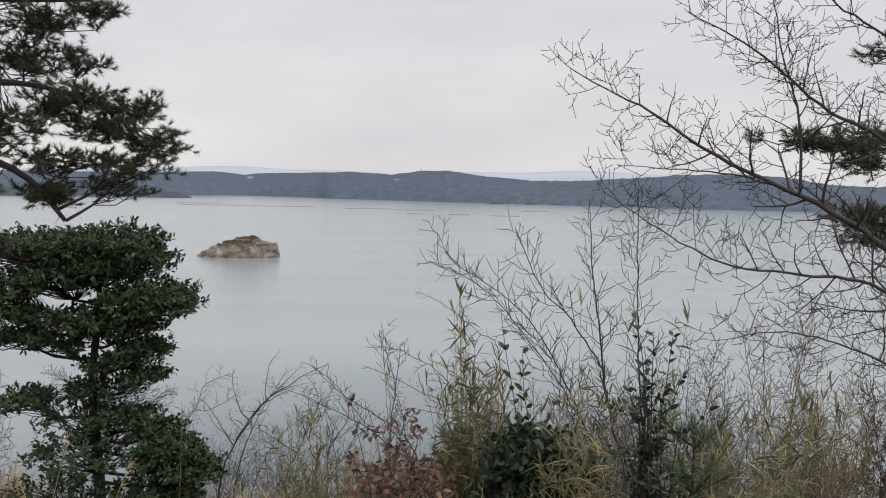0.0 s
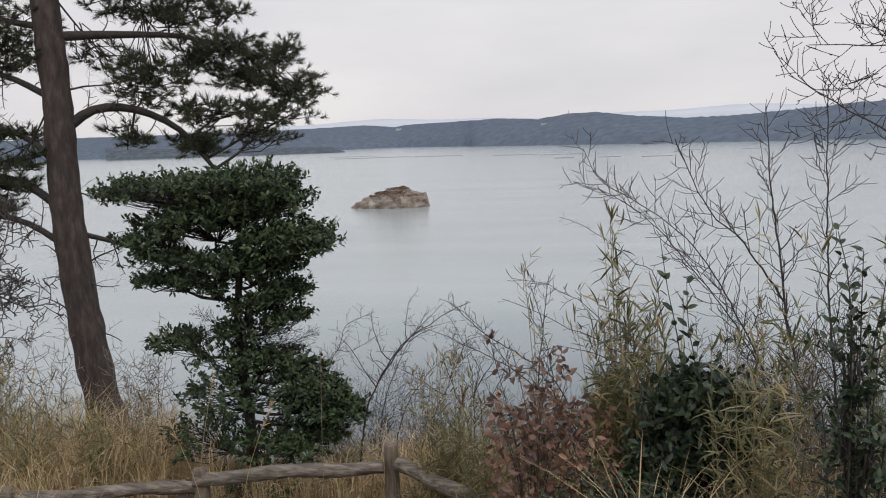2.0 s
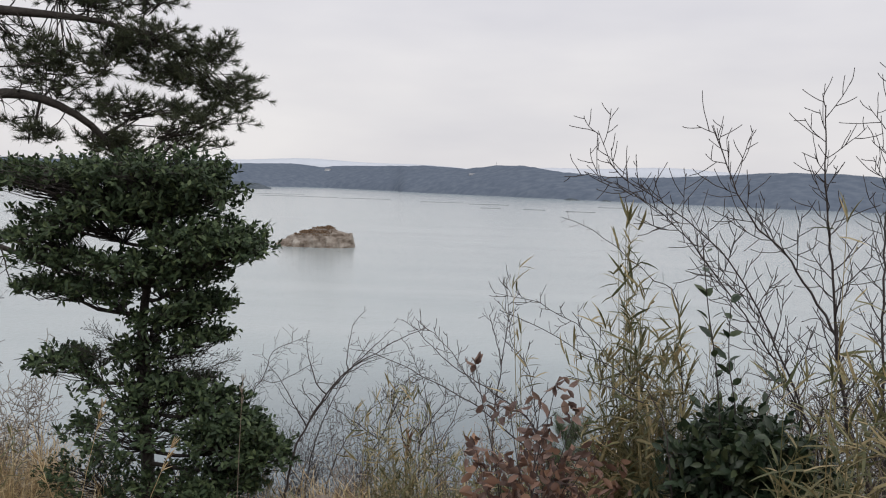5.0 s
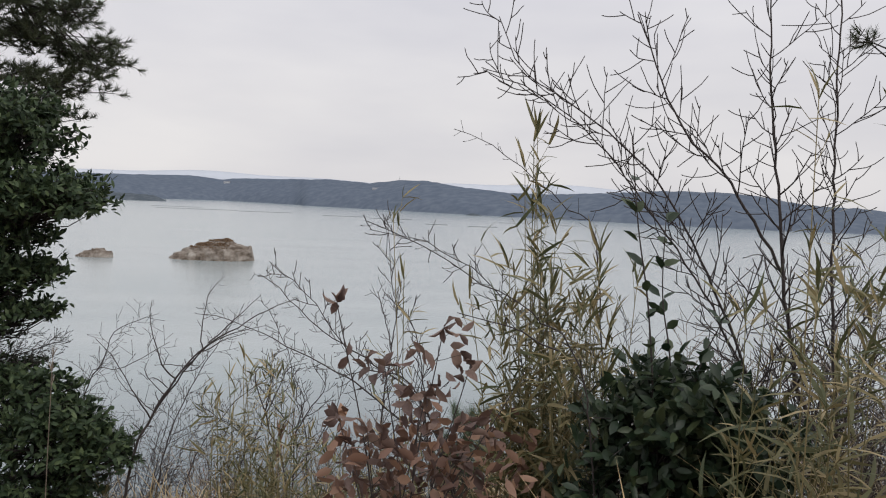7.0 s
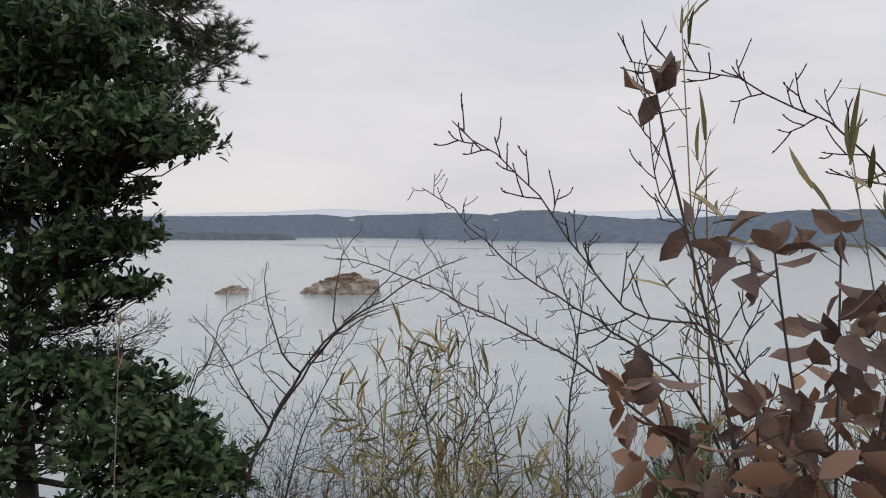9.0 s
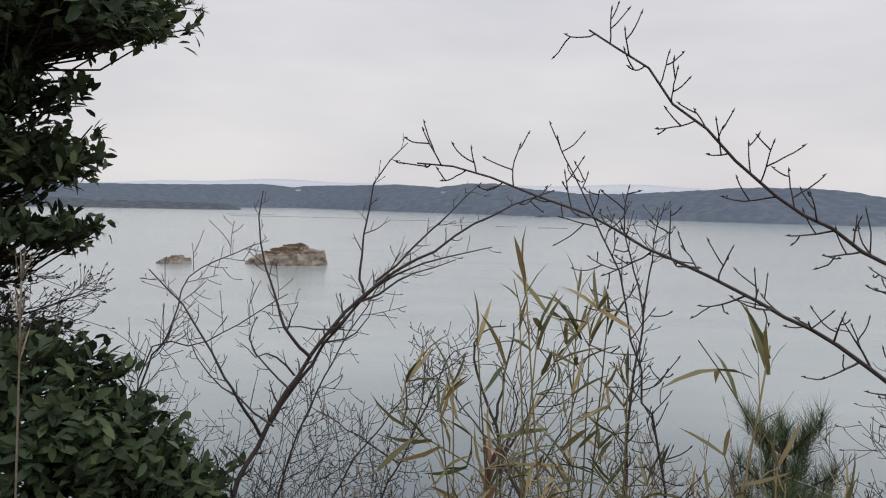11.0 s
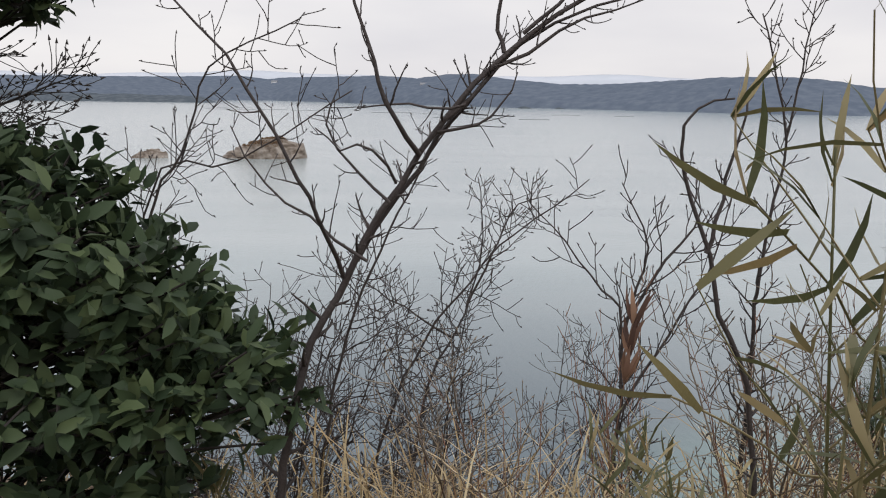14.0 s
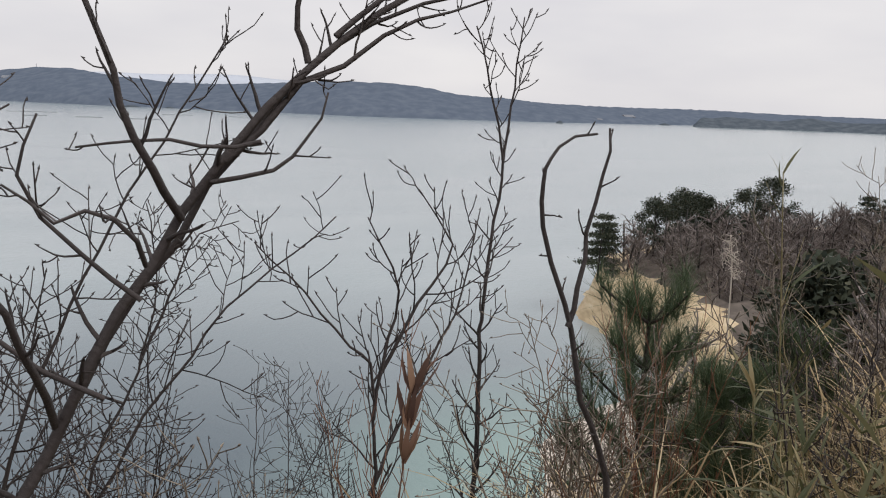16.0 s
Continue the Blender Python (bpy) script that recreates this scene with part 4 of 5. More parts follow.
# ---- the holly ----
def holly():
    thing = root("holly_tree", (-3.75, 8.45, ground_at(-3.75, 8.45)), "dense dark green holly tree in tiers behind the fence", "holly tree")
    r = rng_of(51)
    z0 = ground_at(-3.75, 8.45)
    g = Geo()
    trunk = curve_through([(-3.75, 8.45, z0 - 0.2), (-3.72, 8.4, -1.6), (-3.78, 8.4, -0.5), (-3.68, 8.4, 0.4), (-3.75, 8.4, 1.1)], 0.12)
    g.tube(trunk, 0.075, 0.02, 10)
    part("trunk", g, DARK_BARK, thing, smooth=True)
    lobes = [  # centre, half sizes, leaf clusters
        ((-4.35, 8.5, 0.98), (0.95, 0.8, 0.26), 230), ((-3.55, 8.3, 1.05), (0.75, 0.7, 0.24), 190), ((-3.15, 8.2, 0.88), (0.42, 0.5, 0.22), 90),
        ((-3.08, 8.2, 0.46), (0.62, 0.65, 0.28), 230), ((-4.25, 8.5, 0.62), (0.8, 0.7, 0.24), 180), ((-3.7, 8.2, 0.25), (0.6, 0.6, 0.16), 110),
        ((-2.9, 8.1, 0.38), (0.38, 0.4, 0.17), 70), ((-4.6, 8.4, 0.02), (0.42, 0.45, 0.11), 70), ((-4.15, 8.4, -0.03), (0.45, 0.5, 0.14), 70),
        ((-3.22, 8.28, -0.12), (0.40, 0.5, 0.22), 115), ((-3.14, 8.32, -0.38), (0.28, 0.4, 0.14), 55), ((-3.6, 8.3, -0.25), (0.35, 0.4, 0.15), 50),
        ((-4.45, 8.3, -0.66), (0.42, 0.45, 0.14), 80), ((-3.35, 8.3, -0.80), (0.36, 0.4, 0.12), 70), ((-3.85, 8.3, -0.85), (0.6, 0.6, 0.2), 55),
        ((-3.75, 8.25, -1.25), (0.85, 0.75, 0.3), 95), ((-2.78, 8.02, -1.2), (0.46, 0.5, 0.24), 125), ((-2.5, 8.0, -1.32), (0.32, 0.4, 0.17), 90),
        ((-4.2, 8.3, -1.75), (0.65, 0.6, 0.3), 70), ((-3.3, 8.1, -1.7), (0.75, 0.65, 0.32), 85), ((-2.85, 8.0, -1.62), (0.45, 0.5, 0.25), 110), ((-3.6, 8.2, -2.2), (0.8, 0.6, 0.3), 60),
        ((-2.80, 7.95, -1.02), (0.34, 0.4, 0.12), 70), ((-2.90, 8.02, -0.88), (0.36, 0.36, 0.16), 60),
        ((-4.9, 8.6, 0.95), (0.6, 0.6, 0.22), 120), ((-4.75, 8.5, 0.45), (0.5, 0.5, 0.18), 80), ((-3.75, 8.4, 0.75), (0.9, 0.7, 0.3), 200), ((-3.4, 8.3, 0.15), (0.55, 0.55, 0.2), 110),
        ((-4.6, 8.4, 0.25), (0.5, 0.5, 0.15), 70), ((-3.7, 8.4, -0.55), (0.45, 0.45, 0.18), 60), ((-3.5, 8.3, -1.0), (0.6, 0.6, 0.2), 32)]
    leaves = Geo()
    for c, s, n in lobes:
        boughs = Geo()
        c, s = np.array(c), np.array(s)
        base = trunk[np.argmin(np.abs(trunk[:, 2] - (c[2] - 0.25)))]
        limb = curve_through([base, (base + c) / 2 - [0, 0, 0.10], c], 0.15)
        boughs.tube(limb, 0.022, 0.009, 5, False)
        d = unit(r.normal(0, 1, (n, 3)))
        d[:, 2] = np.where(d[:, 2] < -0.3, -0.6 * d[:, 2], d[:, 2])
        lump = np.array([0.82 + 0.34 * noise.noise(Vector((q[0] * 2.2 + c[0], q[1] * 2.2, q[2] * 2.2 + c[2]))) for q in d])
        P = c + d * s * (r.uniform(0.45, 1, n) ** 0.6 * lump * 1.12)[:, None]
        out = unit(d * [1, 1, 0.5] + [0, 0, 0.5] + r.normal(0, 0.3, d.shape))
        for k in range(n):
            a = limb[r.integers(len(limb) // 2, len(limb))]
            boughs.tube([a, (a + P[k]) / 2 + r.normal(0, 0.03, 3) - [0, 0, 0.03], P[k]], 0.006, 0.003, 3, False)
        m = 12
        PP = np.repeat(P, m, 0) + np.repeat(out, m, 0) * r.uniform(-0.11, 0.03, (n * m, 1)) + r.normal(0, 0.014, (n * m, 3))
        DD = unit(np.repeat(out, m, 0) * 0.55 + r.normal(0, 0.62, (n * m, 3)))
        NN = np.repeat(out, m, 0) + [0, 0, 0.4] + r.normal(0, 0.3, (n * m, 3))
        leaves.many(LEAF, LEAF_T, PP, DD, NN, r.uniform(0.045, 0.08, n * m), r.uniform(0.026, 0.037, n * m))
        part("bough", boughs, DARK_BARK, thing)
    part("foliage", leaves, HOLLY_LEAF, thing, "glossy dark green leaves")
    dead, buds = Geo(), []
    for tip in ((-2.90, 8.38, -0.59), (-2.94, 8.3, -0.70), (-3.10, 8.3, -0.52), (-3.3, 8.25, -0.55), (-3.15, 8.2, -0.68), (-4.3, 8.2, -0.5), (-4.1, 8.2, -0.35)):
        tip = np.array(tip)
        b = trunk[np.argmin(np.abs(trunk[:, 2] - (tip[2] - 0.12)))]
        ln = curve_through([b, b + (tip - b) * 0.5 - [0, 0, 0.07], tip], 0.06)
        dead.tube(ln, 0.007, 0.002, 5)
        sprout(dead, r, ln, 0.005, 0.002, 0.035, 0.24, 1, 0.45, 0.02, 0.09, 0.25, None, buds, 0.0016)
    add_buds(dead, buds, 0.007)
    part("branchwork", dead, DARK_BARK, thing, "dead leafless twig fans")


holly()


# ---- leafless plants ----
def foot(x, y):
    return (x, y, ground_at(x, y) - 0.05)


bare_shrub("alder_sapling", "slender leaning leafless sapling with dark buds", "sapling", [
    ([foot(-2.42, 8.05), (-2.27, 8.0, -1.4), (-2.13, 8.0, -1.03), (-2.02, 8.0, -0.83), (-1.91, 8.0, -0.68), (-1.79, 8.0, -0.54), (-1.61, 8.0, -0.42), (-1.36, 8.05, -0.27), (-1.15, 8.1, -0.18)], 0.0150, 0.0022),
    ([(-1.97, 8.0, -0.76), (-2.02, 7.92, -0.68), (-2.05, 7.9, -0.6), (-2.07, 7.9, -0.52), (-2.12, 7.9, -0.37), (-2.1, 7.88, -0.2)], 0.0065, 0.002),
    ([(-2.14, 8.0, -1.04), (-2.17, 7.85, -0.88), (-2.2, 7.8, -0.79), (-2.28, 7.78, -0.62), (-2.42, 7.75, -0.45)], 0.006, 0.002),
    ([(-1.93, 8.0, -0.71), (-1.85, 8.0, -0.69), (-1.79, 8.0, -0.65), (-1.76, 8.0, -0.58)], 0.004, 0.0015),
    ([(-1.79, 8.0, -0.54), (-1.80, 8.0, -0.49), (-1.797, 8.0, -0.412), (-1.757, 8.0, -0.17), (-1.647, 8.0, -0.032)], 0.0055, 0.0016),
    ([(-2.02, 7.98, -0.82), (-2.06, 7.9, -0.74), (-2.13, 7.9, -0.74), (-2.18, 7.9, -0.70)], 0.004, 0.0015),
    ([(-2.11, 8.0, -1.0), (-2.017, 8.03, -0.86), (-1.875, 8.03, -0.652), (-1.753, 8.03, -0.522), (-1.588, 8.05, -0.439), (-1.359, 8.1, -0.379)], 0.0075, 0.0016),
    ([(-1.91, 8.0, -0.68), (-1.80, 8.0, -0.58), (-1.68, 8.0, -0.50), (-1.48, 8.02, -0.42)], 0.006, 0.0015),
    ([(-1.75, 8.0, -0.50), (-1.68, 8.0, -0.441), (-1.566, 8.0, -0.326), (-1.51, 8.0, -0.256), (-1.4, 8.0, -0.16)], 0.005, 0.0015),
    ([(-2.08, 7.95, -0.99), (-2.20, 7.95, -0.90), (-2.30, 7.95, -0.82), (-2.37, 7.95, -0.70)], 0.004, 0.0015),
    ([(-2.03, 7.95, -0.86), (-2.10, 7.95, -0.80), (-2.16, 7.95, -0.69), (-2.14, 7.95, -0.62)], 0.004, 0.0015),
    ([(-1.87, 7.95, -0.65), (-1.95, 7.95, -0.66), (-2.03, 7.95, -0.65), (-2.10, 7.95, -0.66)], 0.0035, 0.0015)], 61, 0.065, 0.10, 1, None, 0.09, 0.62, 0.12, 0.003, start=0.22, least=0.0012)
bare_shrub("curved_sapling", "thin curved leafless sapling with a forked top", "sapling", [
    ([foot(-1.1, 8.0), (-1.2, 7.97, -1.4), (-1.30, 7.95, -1.1), (-1.34, 7.95, -0.97), (-1.38, 7.95, -0.85), (-1.41, 7.95, -0.74), (-1.41, 7.95, -0.69), (-1.38, 7.95, -0.65), (-1.31, 7.95, -0.63)], 0.011, 0.0022),
    ([(-1.345, 7.95, -0.96), (-1.33, 7.95, -0.89), (-1.31, 7.95, -0.79), (-1.29, 7.95, -0.70), (-1.285, 7.95, -0.62)], 0.0055, 0.0022)], 62, 0.11, 0.06, 0, TWIG, bud=0.004, start=0.3)
bare_shrub("upright_sapling", "upright leafless sapling with short spur twigs", "sapling", [
    ([foot(-0.6, 9.6), (-0.59, 9.6, -2.19), (-0.59, 9.6, -1.4), (-0.57, 9.6, -1.14), (-0.53, 9.6, -0.96), (-0.53, 9.6, -0.8), (-0.58, 9.6, -0.58), (-0.67, 9.6, -0.29)], 0.016, 0.003),
    ([(-0.53, 9.6, -0.8), (-0.50, 9.6, -0.58), (-0.46, 9.6, -0.24)], 0.006, 0.0025)], 63, 0.075, 0.24, 1, None, up=0.14, out=0.55, bud=0.007, start=0.3, least=0.0026)
bare_shrub("bare_shrub", "forked leafless shrub on the slope below the fence", "shrub", [
    ([foot(-1.3, 9.0), (-1.29, 9.0, -1.51), (-1.37, 9.0, -1.31), (-1.51, 9.0, -1.14), (-1.65, 9.0, -0.98)], 0.011, 0.002),
    ([(-1.29, 9.0, -1.55), (-1.25, 9.0, -1.30), (-1.21, 9.0, -1.15), (-1.32, 9.0, -0.92)], 0.007, 0.002),
    ([(-1.28, 9.0, -1.42), (-1.15, 9.0, -1.20), (-1.04, 9.0, -1.01), (-1.16, 9.0, -0.84)], 0.007, 0.002),
    ([(-1.3, 9.0, -1.8), (-1.1, 9.1, -1.5), (-0.95, 9.1, -1.2), (-0.9, 9.1, -0.95)], 0.007, 0.002)], 64, 0.08, 0.26, 1, None, up=0.15, out=0.52, bud=0.006, least=0.0024)
bare_shrub("bare_shrub", "knobbly leafless shrub rising from the seaward slope", "shrub", [
    ([foot(-2.23, 10.50), (-2.08, 10.50, -2.38), (-1.88, 10.50, -1.90), (-1.76, 10.50, -1.47), (-1.79, 10.50, -1.06)], 0.014, 0.0025),
    ([(-1.84, 10.50, -1.79), (-1.65, 10.50, -1.36), (-1.57, 10.50, -1.21), (-1.39, 10.50, -1.15)], 0.008, 0.0025),
    ([(-1.91, 10.50, -1.97), (-2.19, 10.50, -1.80), (-2.40, 10.50, -1.66), (-2.54, 10.50, -1.59)], 0.007, 0.0025)], 73, 0.06, 0.3, 1, None, 0.06, 0.65, 0.13, 0.008, start=0.25, least=0.0026)
bare_shrub("cherry_tree", "leafless cherry tree with spreading dark branches", "tree", [
    ([foot(3.5, 5.0), (3.55, 4.95, 0.0), (3.3, 4.9, 0.9), (2.7, 4.7, 1.35), (2.25, 4.7, 1.62), (1.87, 4.7, 1.78), (1.49, 4.7, 1.98), (1.25, 4.7, 2.15), (0.97, 4.7, 2.28), (0.75, 4.7, 2.40)], 0.045, 0.003),
    ([(2.19, 4.75, 1.65), (2.19, 4.8, 2.13), (2.07, 4.8, 2.5), (1.99, 4.8, 2.9)], 0.011, 0.003),
    ([(3.3, 4.9, 0.9), (3.2, 4.9, 1.6), (2.78, 4.9, 2.01), (2.43, 4.9, 2.18), (2.17, 4.9, 2.38), (1.92, 4.9, 2.57), (1.51, 4.9, 2.79)], 0.022, 0.003),
    ([(3.45, 4.9, 0.6), (2.6, 4.5, 1.11), (2.18, 4.5, 1.19), (1.71, 4.5, 1.24), (1.38, 4.5, 1.38), (0.92, 4.5, 1.67)], 0.016, 0.002),
    ([(1.91, 4.75, 1.76), (1.56, 4.8, 1.80), (1.08, 4.8, 1.83)], 0.006, 0.002),
    ([(3.2, 4.9, 1.6), (2.9, 4.9, 2.5), (2.43, 4.9, 2.85), (2.1, 4.9, 3.2)], 0.014, 0.003),
    ([(3.5, 4.9, 0.3), (2.7, 4.6, 0.65), (2.1, 4.5, 0.85), (1.6, 4.5, 0.8)], 0.012, 0.002)], 65, 0.10, 0.5, 2, None, 0.07, 0.62, 0.10, 0.005, start=0.22, least=0.0023)
bare_shrub("tall_bare_shrub", "tall leafless many-stemmed shrub with arching twigs", "shrub", [
    ([foot(1.6, 6.05), (1.56, 6.0, -0.78), (1.37, 6.0, -0.17), (1.29, 6.0, 0.23), (1.25, 6.0, 0.6), (1.18, 6.0, 1.04), (1.15, 6.0, 1.5)], 0.017, 0.003),
    ([foot(1.75, 6.2), (1.72, 6.2, -0.86), (1.65, 6.2, -0.1), (1.61, 6.2, 0.43), (1.58, 6.2, 1.08), (1.57, 6.2, 1.7)], 0.013, 0.003),
    ([(1.30, 6.0, 0.25), (1.02, 6.0, 0.67), (0.79, 6.0, 0.91), (0.57, 6.0, 1.38)], 0.008, 0.0025),
    ([foot(1.45, 6.1), (1.3, 6.0, -0.6), (1.17, 6.0, -0.22), (0.91, 6.0, 0.33), (0.65, 6.0, 0.71), (0.29, 6.0, 0.99), (0.10, 6.0, 1.10), (-0.03, 6.0, 1.34)], 0.011, 0.002),
    ([foot(1.4, 6.0), (1.25, 6.0, -0.5), (1.08, 6.0, -0.07), (0.76, 6.0, 0.42), (0.42, 6.0, 0.82), (0.17, 6.0, 1.01), (-0.09, 6.0, 1.11)], 0.009, 0.002)], 66, 0.085, 0.42, 1, None, 0.1, 0.55, 0.10, 0.005, start=0.3, least=0.0028)
bare_shrub("arching_shrub", "leafless shrub with long arching branches over the bamboo grass", "shrub", [
    ([foot(0.2, 7.1), (-0.1, 7.05, -1.1), (-0.53, 7.0, -0.61), (-0.83, 7.0, -0.42), (-1.0, 7.0, -0.34), (-1.19, 7.0, -0.25), (-1.37, 7.0, -0.18), (-1.53, 7.0, -0.15)], 0.011, 0.0018),
    ([foot(0.25, 7.0), (-0.2, 6.95, -0.75), (-0.60, 6.9, -0.36), (-0.84, 6.9, -0.21), (-0.98, 6.9, -0.09), (-1.09, 6.9, 0.03), (-1.20, 6.9, 0.10)], 0.011, 0.0018),
    ([foot(-0.9, 7.2), (-0.96, 7.2, -0.89), (-1.02, 7.2, -0.69), (-1.04, 7.2, -0.53), (-1.08, 7.2, -0.38), (-1.16, 7.2, -0.22), (-1.21, 7.2, -0.12)], 0.006, 0.0015)], 67, 0.055, 0.17, 1, None, 0.09, 0.65, 0.1, 0.0045, start=0.3, least=0.0018)
bare_shrub("arching_shrub", "thin leafless stems bending out over the water", "shrub", [
    ([foot(0.2, 6.3), (-0.27, 6.2, -0.45), (-0.59, 6.2, -0.24), (-0.80, 6.2, 0.04), (-1.02, 6.2, 0.23)], 0.007, 0.0015),
    ([foot(0.35, 6.4), (0.2, 6.3, -0.3), (0.04, 6.3, 0.12), (-0.29, 6.3, 0.33), (-0.57, 6.3, 0.39)], 0.007, 0.0015),
    ([foot(-0.1, 6.5), (-0.3, 6.5, -0.3), (-0.45, 6.55, 0.05), (-0.5, 6.6, 0.45)], 0.006, 0.0015)], 68, 0.075, 0.22, 1, None, 0.12, 0.55, 0.1, 0.005, start=0.35, least=0.0024)
bare_shrub("arching_shrub", "long leafless shoots arching above the brown-leaved shrub", "shrub", [
    ([foot(0.5, 5.65), (0.32, 5.5, -0.2), (0.082, 5.4, 0.137), (-0.115, 5.3, 0.251), (-0.314, 5.24, 0.379), (-0.52, 5.215, 0.46)], 0.0065, 0.0014),
    ([foot(0.62, 6.2), (0.5, 6.15, 0.2), (0.323, 6.1, 0.531), (0.176, 6.1, 0.644), (-0.032, 6.1, 0.79), (-0.2, 6.1, 0.86)], 0.0075, 0.0015),
    ([(0.19, 5.45, 0.0), (-0.02, 5.35, 0.1), (-0.2, 5.3, 0.15)], 0.004, 0.0014)], 72, 0.06, 0.12, 0, None, 0.09, 0.6, 0.1, 0.004, start=0.35, least=0.0013)
bare_shrub("bare_shrub", "spreading leafless shrub beside the holly", "shrub", [
    ([foot(-3.0, 8.7), (-2.86, 8.6, -1.16), (-2.69, 8.6, -0.77), (-2.62, 8.6, -0.56), (-2.35, 8.6, -0.42)], 0.009, 0.002),
    ([foot(-2.95, 8.7), (-2.83, 8.6, -1.0), (-2.54, 8.6, -0.83), (-2.2, 8.6, -0.62)], 0.007, 0.002),
    ([foot(-2.4, 8.8), (-2.3, 8.8, -1.6), (-2.05, 8.8, -0.95), (-1.75, 8.8, -0.45)], 0.008, 0.002),
    ([foot(-2.35, 8.9), (-2.1, 8.9, -1.7), (-1.8, 8.9, -1.2), (-1.45, 8.9, -0.9)], 0.008, 0.002)], 69, 0.07, 0.32, 1, None, 0.08, 0.62, 0.13, 0.005, least=0.0018)
bare_shrub("bare_tree", "leafless tangled tree at the wood's edge", "tree", [
    ([foot(-8.7, 9.6), (-8.6, 9.5, -0.57), (-8.25, 9.5, 0.06), (-7.89, 9.5, 0.84), (-8.1, 9.5, 1.45)], 0.045, 0.008),
    ([(-8.3, 9.5, 0.0), (-8.6, 9.5, 0.9), (-8.28, 9.5, 1.6)], 0.02, 0.005),
    ([(-8.45, 9.5, -0.2), (-7.9, 9.5, -0.3), (-7.3, 9.5, -0.55), (-6.9, 9.5, -0.5)], 0.02, 0.004),
    ([foot(-8.2, 9.4), (-8.0, 9.4, -1.4), (-7.7, 9.4, -0.4), (-7.3, 9.4, 0.6), (-7.5, 9.4, 1.2)], 0.016, 0.004)], 70, 0.13, 0.75, 2, TWIG, 0.03, 0.66, 0.17, 0, start=0.15, least=0.0065)

r = rng_of(71)
for k, (x, y, h) in enumerate([(-6.4, 8.7, 1.9), (-5.7, 9.0, 1.6), (-5.2, 8.4, 1.4), (-7.1, 8.6, 2.3), (-6.0, 10.2, 2.2)]):
    bare_shrub("bare_shrub", "pale leafless thicket shrub on the slope", "shrub", grown_stems(r, x, y, ground_at(x, y), 5, h, 0.6, 0.008), 300 + k, 0.09, 0.4, 1, PALE_TWIG, bud=0, group="thicket shrubs", least=0.0038)
for k, (x, y, h) in enumerate([(-1.9, 9.8, 1.6), (-1.3, 10.4, 1.8), (-2.5, 10.2, 1.7), (-0.8, 10.6, 1.8), (-0.2, 10.0, 1.5), (-2.9, 9.4, 1.4),
                               (-1.75, 8.7, 1.15), (-0.9, 8.6, 1.2), (-0.4, 9.1, 1.5), (-3.4, 10.3, 1.9), (-2.2, 11.6, 2.0), (-0.2, 8.2, 1.2), (0.5, 8.6, 1.4), (-2.6, 9.1, 1.7), (-2.1, 9.4, 1.6), (-3.2, 9.8, 1.7)]):
    bare_shrub("bare_shrub", "fine-twigged leafless shrub on the seaward slope", "shrub", grown_stems(r, x, y, ground_at(x, y), 5, h, 0.6, 0.007), 320 + k, 0.075, 0.36, 1, PALE_TWIG if 6 <= k <= 8 else TWIG, 0.08, 0.58, 0.13, 0.006, "seaward shrubs", least=0.0019)
for k, (x, y, h) in enumerate([(0.9, 7.6, 1.9), (1.6, 7.4, 2.2), (2.3, 6.9, 2.4), (2.1, 5.6, 2.2), (2.6, 5.9, 2.6), (1.3, 8.6, 2.0), (2.0, 9.4, 2.2), (1.5, 5.2, 1.6), (3.0, 8.0, 2.4), (0.7, 9.0, 1.6), (3.3, 6.2, 2.3), (2.9, 5.1, 2.1), (2.4, 4.6, 1.9), (3.7, 7.2, 2.4), (1.9, 6.4, 2.0), (1.2, 6.7, 1.9), (2.7, 7.4, 2.3), (4.2, 6.6, 2.4), (1.7, 4.9, 1.6), (2.1, 8.3, 2.0)]):
    bare_shrub("bare_shrub", "leafless brown brush shrub among the bamboo grass", "shrub", grown_stems(r, x, y, ground_at(x, y), 6, h, 0.55, 0.008), 350 + k, 0.06, 0.36, 1, (PALE_TWIG, PALE_TWIG, TWIG)[k % 3], 0.1, 0.55, 0.12, 0.005, "brush shrubs", least=0.0024)
for k, (x, y, h) in enumerate([(-1.35, 8.7, 1.3), (-1.0, 8.35, 1.2), (-0.6, 8.5, 1.3), (-1.75, 8.35, 0.9), (-0.15, 8.9, 1.5), (0.35, 8.2, 1.2)]):
    bare_shrub("weed_stems", "dry reddish weed stems standing below the fence", "dry weed", grown_stems(r, x, y, ground_at(x, y), 9, h, 0.28, 0.0035), 370 + k, 0.12, 0.16, 0, RED_TWIG, 0.2, 0.4, 0.08, 0, "dry weeds")


